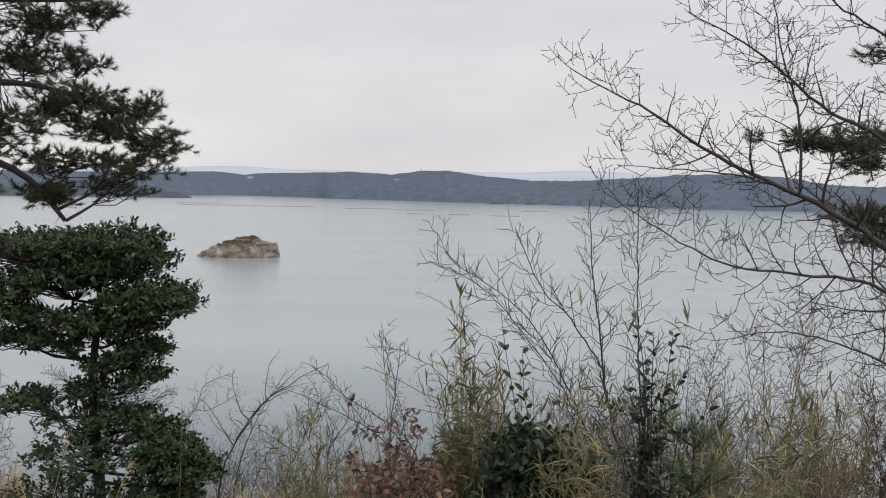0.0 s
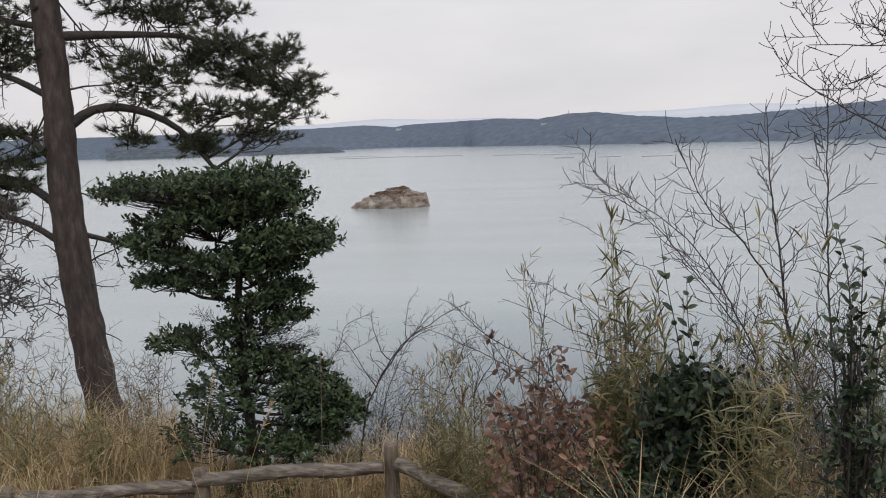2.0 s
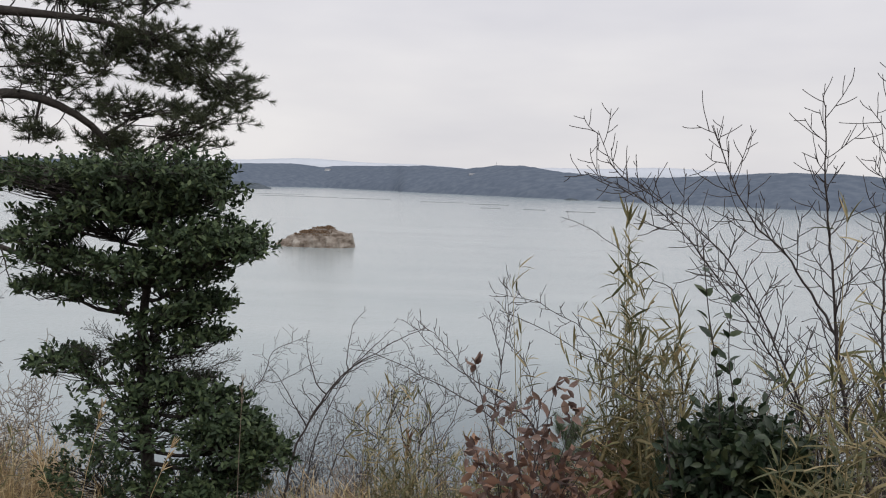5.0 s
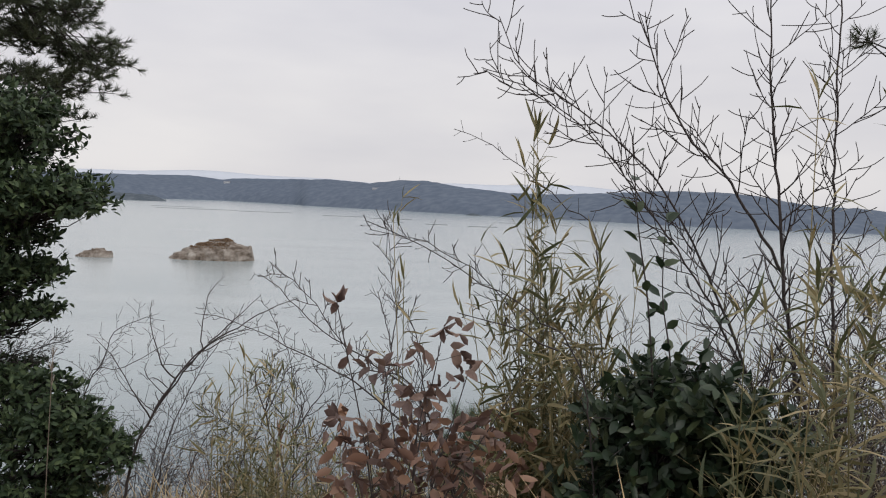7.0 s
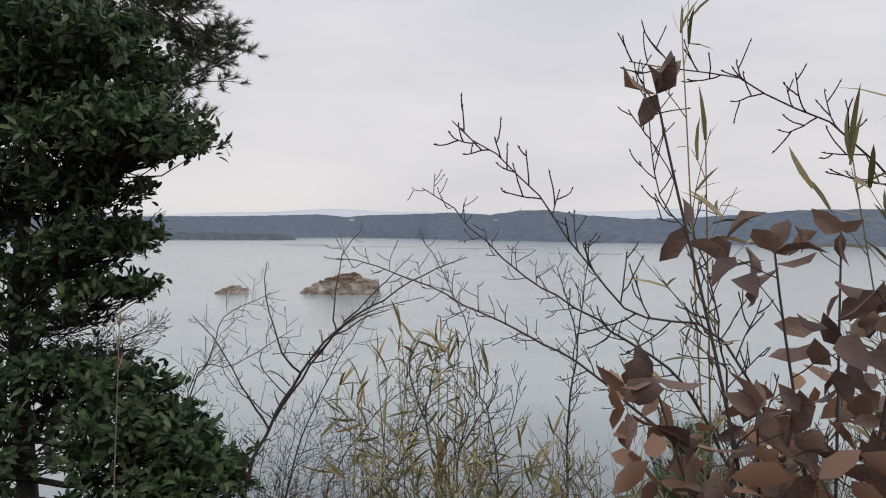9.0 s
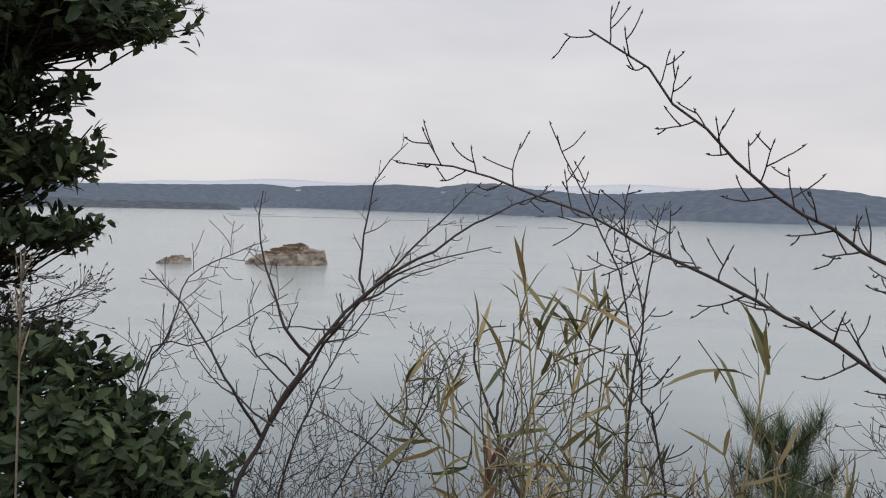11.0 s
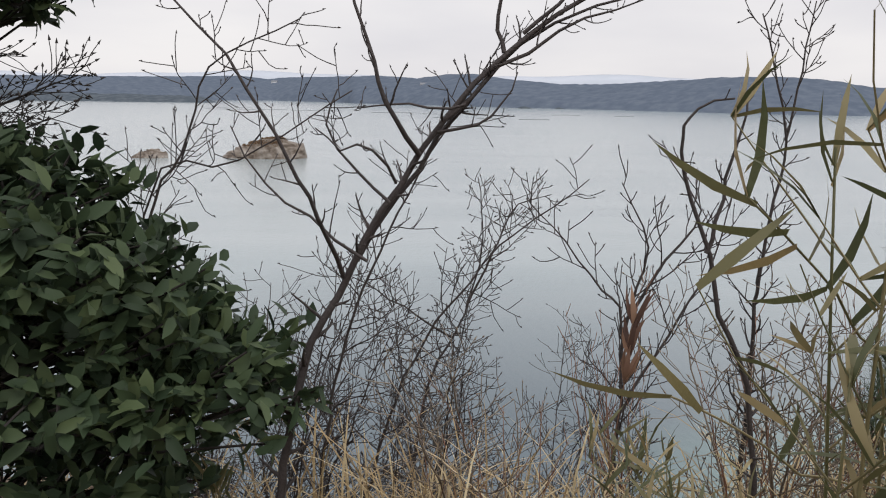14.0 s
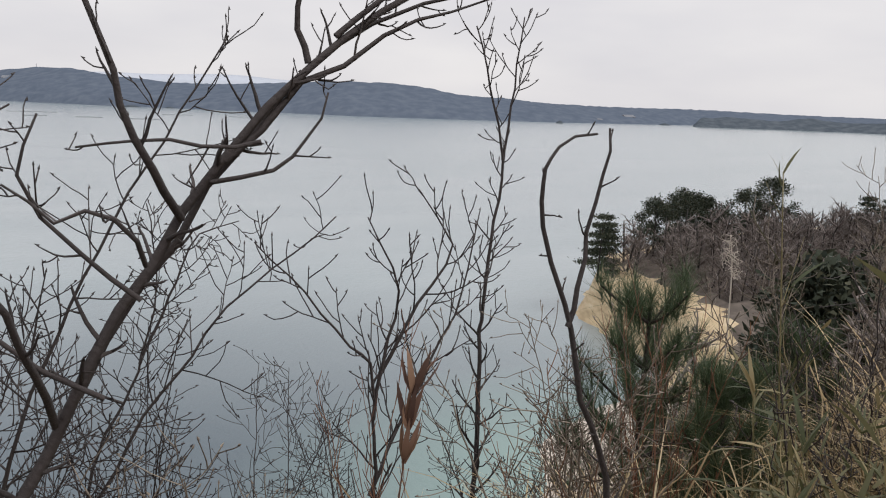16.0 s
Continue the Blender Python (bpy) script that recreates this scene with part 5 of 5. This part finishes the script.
# ---- bamboo grass ----
def bamboo(x, y, height, n, spread, seed, label, leaf=0.15, single=0, tops=(), density=1.0, group="bamboo grass clumps", sprays=()):
    """A clump of thin culms with alternate narrow blades; single: how many of the blades are pieces of their own."""
    r = rng_of(seed)
    z = ground_at(x, y)
    thing = root("bamboo_grass", (x, y, z), label, "bamboo", group)
    culms, P, D = Geo(), [], []
    for k in range(n):
        if k < len(tops):
            top = np.array(tops[k])
        else:
            a, s = r.uniform(0, 6.28), spread * math.sqrt(r.uniform(0, 1))
            top = np.array([x + math.cos(a) * s, y + math.sin(a) * s, z + height * r.uniform(0.6, 1.0)])
        b = np.array([x + (top[0] - x) * 0.35 + r.normal(0, 0.05), y + (top[1] - y) * 0.35 + r.normal(0, 0.05), z - 0.05])
        mid = b + (top - b) * 0.55 + r.normal(0, 0.03, 3)
        line = curve_through([b, mid, top], 0.12)
        culms.tube(line, 0.0045, 0.0015, 5)
        for t in np.arange(0.35, 1.0, 0.055):
            q = line[int(t * (len(line) - 1))]
            side = r.uniform(0, 6.28)
            tw = twig_line(r, q, [math.cos(side) * 0.6, math.sin(side) * 0.6, 0.75], r.uniform(0.08, 0.26), 0.08, 0.04, 3)
            culms.tube(tw, 0.0016, 0.001, 3, False)
            m = r.poisson(3.0 * density)
            for _ in range(m):
                P.append(tw[r.integers(1, 4)])
                sd = r.uniform(0, 6.28)
                D.append(unit([math.cos(sd) * 0.75, math.sin(sd) * 0.75, r.uniform(-0.25, 1.0)]))
        for _ in range(4):
            P.append(line[-1] - [0, 0, r.uniform(0, 0.05)])
            sd = r.uniform(0, 6.28)
            D.append(unit([math.cos(sd) * 0.45, math.sin(sd) * 0.45, 1.0]))
    held = []
    for stem, blades in sprays:
        culms.tube(curve_through(stem, 0.05), 0.004, 0.0015, 6)
        held += blades
    part("culms", culms, CULM, thing)
    P, D = np.array(P), np.array(D)
    L = leaf * r.uniform(0.5, 1.15, len(P))
    W = L * r.uniform(0.07, 0.105, len(P))
    N = unit(r.normal(0, 0.5, P.shape) + [0, 0, 1])
    order = r.permutation(len(P))
    own, rest = order[:single], order[single:]
    if single:
        g1 = Geo()
        g1.many(BLADE, BLADE_T, [(0, 0, 0)], [(0, 0, 1)], [(0, -1, 0)], leaf, leaf * 0.088)
        blade = g1.mesh("blade", BAMBOO_BLADE)
        for k in own:
            m = Matrix.Translation(P[k]) @ Vector(D[k]).to_track_quat("Z", "Y").to_matrix().to_4x4() @ Matrix.Rotation(r.uniform(0, 6.28), 4, "Z") @ Matrix.Scale(L[k] / leaf, 4)
            piece("blade", blade, m, thing)
        for a, b in held:
            v = Vector(b) - Vector(a)
            k = v.length / leaf
            m = Matrix.Translation(a) @ v.to_track_quat("Z", "Y").to_matrix().to_4x4() @ Matrix.Rotation(r.uniform(0.9, 1.7), 4, "Z") @ Matrix.Diagonal((1.35, 1.35, k, 1))
            piece("blade", blade, m, thing)
    g = Geo()
    g.many(BLADE, BLADE_T, P[rest], D[rest], N[rest], L[rest], W[rest])
    part("blades", g, BAMBOO_LEAF, thing)


bamboo(0.30, 6.05, 2.2, 58, 0.36, 81, "tall dense olive bamboo grass clump with yellowing tips", 0.16, 120,
       [(0.16, 6.0, 0.88), (0.06, 6.0, 0.3), (0.20, 6.05, 0.55), (0.46, 6.0, 0.35), (0.28, 6.1, 0.45), (-0.1, 6.1, 0.15), (0.15, 6.03, 0.82), (0.11, 6.0, 0.72), (0.17, 6.05, 0.66)], 1.7)
bamboo(-1.33, 7.08, 1.4, 17, 0.2, 82, "bamboo grass with narrow olive and straw blades beside the fence", 0.115, 170,
       [(-1.30, 7.05, -0.38), (-1.40, 7.1, -0.52), (-1.45, 7.05, -0.60), (-1.34, 7.0, -0.56), (-1.48, 7.12, -0.68), (-1.31, 7.06, -0.45), (-1.27, 7.06, -0.5)], 1.9, sprays=(
           ([foot(-1.30, 7.3), (-1.27, 7.33, -1.15), (-1.36, 7.28, -0.92), (-1.47, 7.2, -0.81), (-1.565, 7.13, -0.735)],
            [((-1.565, 7.13, -0.735), (-1.568, 7.22, -0.60)), ((-1.565, 7.13, -0.735), (-1.55, 7.12, -0.61)), ((-1.55, 7.14, -0.745), (-1.663, 7.198, -0.687)), ((-1.48, 7.19, -0.80), (-1.592, 7.164, -0.841)),
             ((-1.50, 7.17, -0.78), (-1.61, 7.14, -0.775)), ((-1.42, 7.23, -0.86), (-1.52, 7.2, -0.88)), ((-1.42, 7.23, -0.86), (-1.40, 7.16, -0.73)), ((-1.46, 7.2, -0.82), (-1.47, 7.12, -0.70)), ((-1.36, 7.28, -0.92), (-1.33, 7.2, -0.80))]),
           ([foot(-1.28, 7.25), (-1.32, 7.25, -1.25), (-1.42, 7.25, -1.12), (-1.52, 7.25, -1.05), (-1.6, 7.24, -1.01)],
            [((-1.6, 7.24, -1.01), (-1.761, 7.23, -0.989)), ((-1.56, 7.24, -1.03), (-1.65, 7.2, -0.93)), ((-1.45, 7.25, -1.1), (-1.44, 7.2, -0.99)), ((-1.45, 7.25, -1.1), (-1.52, 7.2, -1.17)), ((-1.35, 7.25, -1.2), (-1.30, 7.2, -1.07))])))
bamboo(-1.12, 7.22, 1.4, 15, 0.2, 83, "bamboo grass with straw-coloured lower blades", 0.11, 80, [(-1.17, 7.2, -0.42), (-1.10, 7.2, -0.48), (-1.04, 7.25, -0.62), (-1.14, 7.2, -0.52)], 1.9)
bamboo(-0.88, 6.6, 1.3, 15, 0.2, 84, "short bamboo grass with orange-brown blades", 0.11, 50, [(-0.95, 6.6, -0.44), (-0.85, 6.55, -0.65)], 1.8)
bamboo(-0.2, 8.4, 1.2, 3, 0.2, 85, "sparse bamboo grass with a forked leafy tip", 0.10, 6, [(-0.34, 8.4, -0.74)], 0.25)
bamboo(0.95, 4.9, 1.9, 17, 0.35, 86, "yellow-green bamboo grass with upright tips", 0.15, 0, [(0.93, 5.1, 0.95), (1.2, 4.9, 0.8), (1.55, 4.8, 0.9)], 1.6)
bamboo(1.75, 4.5, 1.9, 19, 0.5, 87, "tall straw-coloured bamboo grass", 0.15, 0, (), 1.6)
bamboo(-1.4, 7.95, 0.95, 11, 0.3, 88, "pale bamboo grass on the slope edge", 0.14, 0)
bamboo(-0.75, 7.7, 1.0, 13, 0.32, 89, "pale bamboo grass on the slope edge", 0.14, 0)
bamboo(-0.32, 6.35, 1.3, 11, 0.25, 90, "green bamboo grass behind the brown-leaved shrub", 0.12, 0, [(-0.46, 6.19, 0.48), (-0.40, 6.19, 0.2)], 1.2)
bamboo(0.6, 7.4, 1.9, 8, 0.35, 91, "olive bamboo grass among bare twigs", 0.15, 0)
bamboo(-5.0, 7.6, 1.3, 15, 0.45, 92, "dry bamboo grass at the pine's foot", 0.15, 0)
bamboo(-6.6, 7.9, 1.9, 18, 0.5, 93, "tall dry bamboo grass at the wood's edge", 0.15, 0)
bamboo(1.3, 8.0, 1.7, 7, 0.4, 94, "straw-coloured bamboo grass on the slope", 0.15, 0)
bamboo(2.5, 5.2, 2.0, 18, 0.5, 96, "tall straw-coloured bamboo grass", 0.15, 0, (), 1.5)
bamboo(-0.76, 7.15, 1.2, 11, 0.22, 104, "straw and orange bamboo grass beyond the fence", 0.11, 0, [(-0.74, 7.1, -0.78), (-0.82, 7.1, -0.95)], 1.7)
bamboo(-0.42, 8.0, 1.15, 15, 0.3, 100, "olive bamboo grass with orange-brown tips below the fence", 0.12, 0, (), 1.7)
bamboo(3.2, 6.0, 2.1, 12, 0.5, 97, "tall straw-coloured bamboo grass", 0.16, 0)
bamboo(1.35, 5.6, 1.9, 10, 0.35, 98, "yellow-green bamboo grass with upright tips", 0.15, 0)
bamboo(-5.7, 7.2, 1.5, 17, 0.45, 99, "dry bamboo grass at the pine's foot", 0.15, 0)
bamboo(-2.3, 8.0, 0.75, 8, 0.25, 95, "yellow bamboo grass beneath the leaning sapling", 0.13, 0)


# ---- evergreen shrubs ----
def privet(name, stems, mass, seed, label, leaf=0.074, leaf_n=10):
    """Upright stems with paired leaves, and a leafy mass of lobes below."""
    r = rng_of(seed)
    thing = root(name, stems[0][0], label, "shrub")
    wood, leaves = Geo(), Geo()
    for pts in stems:
        line = curve_through(pts, 0.05)
        own = Geo()
        own.tube(line, 0.008, 0.002, 5)
        part("stem", own, TWIG, thing)
        k0 = int(len(line) * 0.35)
        for k in range(k0, len(line), 2 if leaf > 0.06 else 1):
            d = unit(line[min(k + 1, len(line) - 1)] - line[k - 1])
            for m in range(r.integers(1, 4)):
                a = k * 1.9 + m * 2.09 + r.normal(0, 0.3)
                s = np.array([math.cos(a), math.sin(a), 0.25])
                p = line[k] + r.normal(0, 0.006, 3)
                leaves.many(LEAF, LEAF_T, [p], [s * 0.9 + d * r.uniform(0.2, 0.9) + r.normal(0, 0.2, 3)], [d - s * 0.5 + r.normal(0, 0.4, 3)], leaf * r.uniform(0.7, 1.35), leaf * 0.55)
    for c, s, n in mass:
        c, s = np.array(c), np.array(s)
        near = np.array(stems[0][0])
        d = unit(r.normal(0, 1, (n, 3)))
        P = c + d * s * (r.uniform(0.35, 1, n) ** 0.6)[:, None]
        out = unit(d + [0, 0, 0.7])
        for k in range(n):
            if k % 2 == 0:
                wood.tube([[near[0] + r.normal(0, 0.03), near[1], c[2] - s[2] - 0.2], c + (P[k] - c) * 0.3, P[k]], 0.005, 0.002, 3, False)
        m = leaf_n
        PP = np.repeat(P, m, 0) + np.repeat(out, m, 0) * r.uniform(-0.12, 0.03, (n * m, 1)) + r.normal(0, 0.012, (n * m, 3))
        DD = unit(np.repeat(out, m, 0) * 0.5 + r.normal(0, 0.65, (n * m, 3)))
        leaves.many(LEAF, LEAF_T, PP, DD, np.repeat(out, m, 0) + r.normal(0, 0.3, (n * m, 3)), leaf * r.uniform(0.7, 1.25, n * m), leaf * r.uniform(0.4, 0.55, n * m))
    part("branchwork", wood, TWIG, thing)
    part("foliage", leaves, PRIVET_LEAF, thing, "leathery green leaves")


privet("privet_shrub", [
    [foot(0.62, 5.55), (0.60, 5.55, -0.62), (0.59, 5.55, -0.22), (0.54, 5.52, 0.17), (0.48, 5.5, 0.47), (0.43, 5.47, 0.80)],
    [foot(0.66, 5.6), (0.68, 5.6, -0.3), (0.62, 5.6, 0.2), (0.60, 5.55, 0.5)], [foot(0.7, 5.6), (0.75, 5.6, -0.3), (0.85, 5.55, 0.15)]],
    [((0.62, 5.6, -0.30), (0.30, 0.3, 0.24), 110), ((0.85, 5.6, -0.45), (0.28, 0.3, 0.22), 80), ((0.45, 5.6, -0.6), (0.26, 0.3, 0.26), 80), ((0.75, 5.55, -0.85), (0.4, 0.35, 0.3), 130), ((0.78, 5.5, -0.18), (0.26, 0.26, 0.16), 70), ((1.0, 5.5, -0.35), (0.2, 0.25, 0.2), 60), ((0.45, 5.4, -0.95), (0.35, 0.3, 0.28), 90)], 101,
    "dark green privet with leafy upright shoots")
privet("privet_shrub", [
    [foot(1.1, 4.05), (1.09, 4.02, 0.28), (1.06, 4.0, 0.76), (1.01, 4.0, 1.0)], [foot(1.14, 4.05), (1.12, 4.02, 0.3), (1.11, 4.0, 0.7), (1.11, 4.0, 0.92)],
    [foot(1.15, 4.05), (1.16, 4.02, 0.3), (1.19, 4.0, 0.7), (1.21, 4.0, 0.91)], [foot(1.16, 4.05), (1.18, 4.02, 0.3), (1.22, 4.0, 0.55), (1.27, 4.0, 0.70)],
    [foot(1.1, 4.1), (1.08, 4.05, 0.2), (1.02, 4.0, 0.5), (0.98, 4.0, 0.68)], [foot(1.08, 4.1), (1.0, 4.05, 0.1), (0.90, 4.0, 0.3), (0.82, 4.0, 0.45)], [foot(1.2, 4.1), (1.25, 4.05, 0.2), (1.33, 4.0, 0.42), (1.42, 4.0, 0.52)]],
    [((1.1, 4.03, 0.45), (0.16, 0.15, 0.25), 26), ((1.15, 4.05, 0.05), (0.26, 0.2, 0.25), 40), ((1.2, 4.1, -0.45), (0.35, 0.3, 0.3), 50)], 102, "slim privet shrub with dark leafy tops", 0.05, 8)
privet("low_evergreen", [[foot(0.2, 5.0), (0.2, 5.0, -0.9), (0.18, 5.0, -0.55)]],
       [((0.2, 5.1, -0.75), (0.4, 0.3, 0.25), 80), ((-0.15, 5.2, -0.95), (0.35, 0.25, 0.2), 50)], 103, "low dark evergreen shrub beside the path", 0.05)


# ---- the brown-leaved shrub ----
def brown_shrub():
    thing = root("brown_leaved_shrub", (-0.4, 5.5, ground_at(-0.4, 5.5)), "shrub holding withered red-brown leaves", "shrub")
    r = rng_of(111)
    wood, far = Geo(), Geo()
    shapes = []
    for k in range(3):
        g = Geo()
        t = np.array(LEAF) * [1, 1, 1]
        t[:, 2] += [0, 0.06 * k, -0.02, 0.05, 0.10 - 0.07 * k, -0.05, 0.03, -0.16 + 0.07 * k]
        g.many(t, LEAF_T, [(0, 0, 0)], [(0, 0, 1)], [(0, -1, 0)], 0.07, 0.036 + 0.004 * k)
        shapes.append(g.mesh("leaf", BROWN_LEAF, True))
    tops = [(-0.63, 5.42, 0.155), (-0.24, 5.4, 0.08), (-0.13, 5.45, -0.05), (-0.45, 5.45, -0.08), (-0.3, 5.3, -0.15), (-0.62, 5.5, -0.28), (-0.1, 5.5, -0.3), (-0.5, 5.35, -0.3),
            (-0.3, 5.6, -0.05), (-0.2, 5.35, -0.4), (-0.55, 5.55, -0.5), (0.02, 5.4, -0.15), (-0.4, 5.3, -0.55), (-0.05, 5.3, -0.6)]
    places = []
    for k, top in enumerate(tops):
        top = np.array(top)
        b = np.array(foot(-0.38 + r.normal(0, 0.05), 5.5 + r.normal(0, 0.04)))
        line = curve_through([b, b + (top - b) * [0.35, 0.35, 0.6] + r.normal(0, 0.03, 3), top], 0.05)
        own = Geo()
        own.tube(line, 0.006, 0.0018, 5)
        part("stem", own, TWIG, thing)
        tips = []
        sprout(wood, r, line[len(line) // 2:], 0.004, 0.0018, 0.1, 0.17, 0, 0.7, 0.05, 0.15, 0.1, tips)
        if k == 0:
            places += [(line[-1], unit(r.normal(0, 0.7, 3) + [0, 0, 0.35])) for _ in range(6)]
            places += [(line[-5], unit(r.normal(0, 1, 3))) for _ in range(2)]
            continue
        for p, d, _ in tips:
            places += [(p + r.normal(0, 0.02, 3), unit(d * 0.4 + r.normal(0, 0.6, 3) - [0, 0, 0.1])) for _ in range(4)]
        places += [(line[-1], unit(r.normal(0, 0.7, 3) + [0, 0, 0.1])) for _ in range(5)]
    places = [q for q in places if q[0][0] > -0.72 and q[0][1] < 5.85][:290]
    for k, (p, d) in enumerate(places):
        m = Matrix.Translation(p) @ Vector(d).to_track_quat("Z", "Y").to_matrix().to_4x4() @ Matrix.Rotation(r.uniform(0, 6.28), 4, "Z") @ Matrix.Scale(r.uniform(0.6, 1.2), 4)
        piece("leaf", shapes[k % 3], m, thing)
    n = 800
    P = np.array([-0.25, 5.55, -0.75]) + np.clip(r.normal(0, 1, (n, 3)), -1.4, 1.4) * [0.27, 0.22, 0.28]
    far.many(LEAF, LEAF_T, P, r.normal(0, 1, P.shape) - [0, 0, 0.3], r.normal(0, 1, P.shape), r.uniform(0.05, 0.085, n), r.uniform(0.03, 0.046, n))
    part("branchwork", wood, TWIG, thing)
    part("lower_leaves", far, RUSSET_LEAF, thing, "russet lower leaves")


brown_shrub()


# ---- young pines ----
def young_pine(x, y, top, wide, seed, label, whorls=7, needle=0.13, full=90):
    r = rng_of(seed)
    z = ground_at(x, y)
    thing = root("young_pine", (x, y, z), label, "pine tree", "young pines")
    wood, needles = Geo(), Geo()
    line = curve_through([(x, y, z - 0.1), (x + r.normal(0, 0.05), y, (z + top) / 2), (x, y, top - 0.1)], 0.1)
    wood.tube(line, 0.022, 0.008, 7)
    P, D = [line[-1]], [np.array([0, 0, 1.0])]
    for k in range(whorls):
        h = top - 0.12 - (top - z) * 0.75 * (k + 0.3) / whorls
        reach = wide * (0.35 + 0.65 * (k + 1) / whorls)
        for m in range(5):
            a = m * 1.257 + k * 0.7 + r.normal(0, 0.2)
            br = twig_line(r, (x, y, h), [math.cos(a), math.sin(a), 0.55], reach * r.uniform(0.7, 1.1), 0.06, 0.09, 5)
            wood.tube(br, 0.009, 0.005, 4)
            for q in range(2, 6):
                P.append(br[q])
                D.append(unit(br[q] - br[q - 1] + [0, 0, 0.25]))
    for t in np.linspace(0.45, 1, 12):
        P.append(line[int(t * (len(line) - 1))])
        D.append(np.array([0, 0, 1.0]))
    tufts(needles, r, np.array(P), np.array(D), full, needle, 0.0026, 0.75)
    part("stem", wood, PINE_BARK, thing)
    part("needles", needles, YOUNG_NEEDLES, thing, "long green needles")


young_pine(0.21, 9.5, -1.33, 0.55, 121, "bushy young pine on the slope above the cove", 6, 0.16, 85)
young_pine(0.05, 8.85, -1.45, 0.32, 122, "young pine with upright needle tufts", 5)
young_pine(0.85, 9.2, -1.5, 0.36, 123, "young pine among brown brush", 5)
young_pine(1.45, 4.3, 0.42, 0.5, 124, "young pine beside the bamboo grass", 5, 0.12, 40)
young_pine(-0.45, 7.6, -1.2, 0.22, 125, "small young pine beyond the fence", 4, 0.10, 40)



# ---- dry grass and fallen litter ----
def dry_grass():
    """Tussocks of arching straw over the slope."""
    r = rng_of(131)
    g = Geo()
    spots = []
    for x0, x1, y0, y1, n in ((-7.5, -4.2, 6.9, 9.5, 170), (-4.2, -1.9, 7.35, 9.0, 80), (-2.4, 0.3, 7.35, 8.8, 190), (-0.5, 3.4, 4.3, 7.0, 330), (0.0, 4.0, 7.0, 11.0, 190), (-2.5, 0.2, 9.0, 12.0, 60), (-7.0, -4.3, 5.7, 6.7, 45), (-0.6, 0.9, 7.5, 9.1, 110), (-2.2, -0.4, 7.6, 8.6, 80)):
        spots += [(r.uniform(x0, x1), r.uniform(y0, y1)) for _ in range(n)]
    for x, y in spots:
        z = ground_at(x, y)
        h = r.uniform(0.32, 0.82) * (1.45 if (x < -4.2 and y > 6.8) or x > 0.3 else 1)
        for _ in range(26):
            a = r.uniform(0, 6.28)
            s = h * r.uniform(0.2, 0.9)
            b = np.array([x + r.normal(0, 0.06), y + r.normal(0, 0.06), z])
            tip = b + [math.cos(a) * s, math.sin(a) * s, h * r.uniform(0.35, 1.0)]
            mid = b + (tip - b) * [0.35, 0.35, 0] + [0, 0, (tip[2] - b[2]) * 0.5 + h * 0.28]
            w = np.array([-math.sin(a), math.cos(a), 0]) * r.uniform(0.0015, 0.004)
            q = b + (mid - b) * 0.5 + [0, 0, h * 0.05]
            v = [b - w, b + w, q - w, q + w, mid - w, mid + w, (mid + tip) / 2 - w * 0.7 + [0, 0, 0.03], (mid + tip) / 2 + w * 0.7 + [0, 0, 0.03], tip]
            g.put(v, [(0, 1, 3), (0, 3, 2), (2, 3, 5), (2, 5, 4), (4, 5, 7), (4, 7, 6), (6, 7, 8)])
    ob = new("dry_grass", g.mesh("dry_grass", STRAW))
    tagged(ob, "straw-coloured dry grass tussocks over the slope", "grass", kind="stuff")


dry_grass()


def reed(x, y, top, lean, seed, label, mat=STRAW, blade=0.008):
    thing = root("dry_reed", (x, y, ground_at(x, y)), label, "dry grass stalk", "dry reeds")
    r = rng_of(seed)
    g = Geo()
    z = ground_at(x, y)
    line = curve_through([(x, y, z - 0.05), (x + lean * 0.3, y, (z + top) * 0.5), (x + lean, y, top)], 0.08)
    g.tube(line, 0.004, 0.0018, 5)
    part("stalk", g, mat, thing)
    g = Geo()
    P = line[-3:].repeat(7, 0)
    g.many(BLADE, BLADE_T, P, r.normal(0, 0.25, P.shape) + [lean * 2, 0, 1], r.normal(0, 1, P.shape), 0.09 + 4 * (blade - 0.008), blade)
    part("plume", g, mat, thing)


reed(-2.36, 6.9, -0.40, 0.05, 141, "tall dry straw reed leaning over the fence", PALE_TWIG, 0.004)
reed(-3.0, 6.5, -0.75, 0.35, 142, "dry reed with a feathery plume")
reed(-3.3, 6.55, -0.9, -0.3, 143, "bent dry reed beside the fence")
reed(-1.42, 8.6, -1.32, 0.08, 144, "rust-brown dry leaf stalk on the slope", RUSSET_LEAF, 0.018)
reed(-3.7, 7.1, -0.7, 0.25, 145, "dry reed standing before the holly")
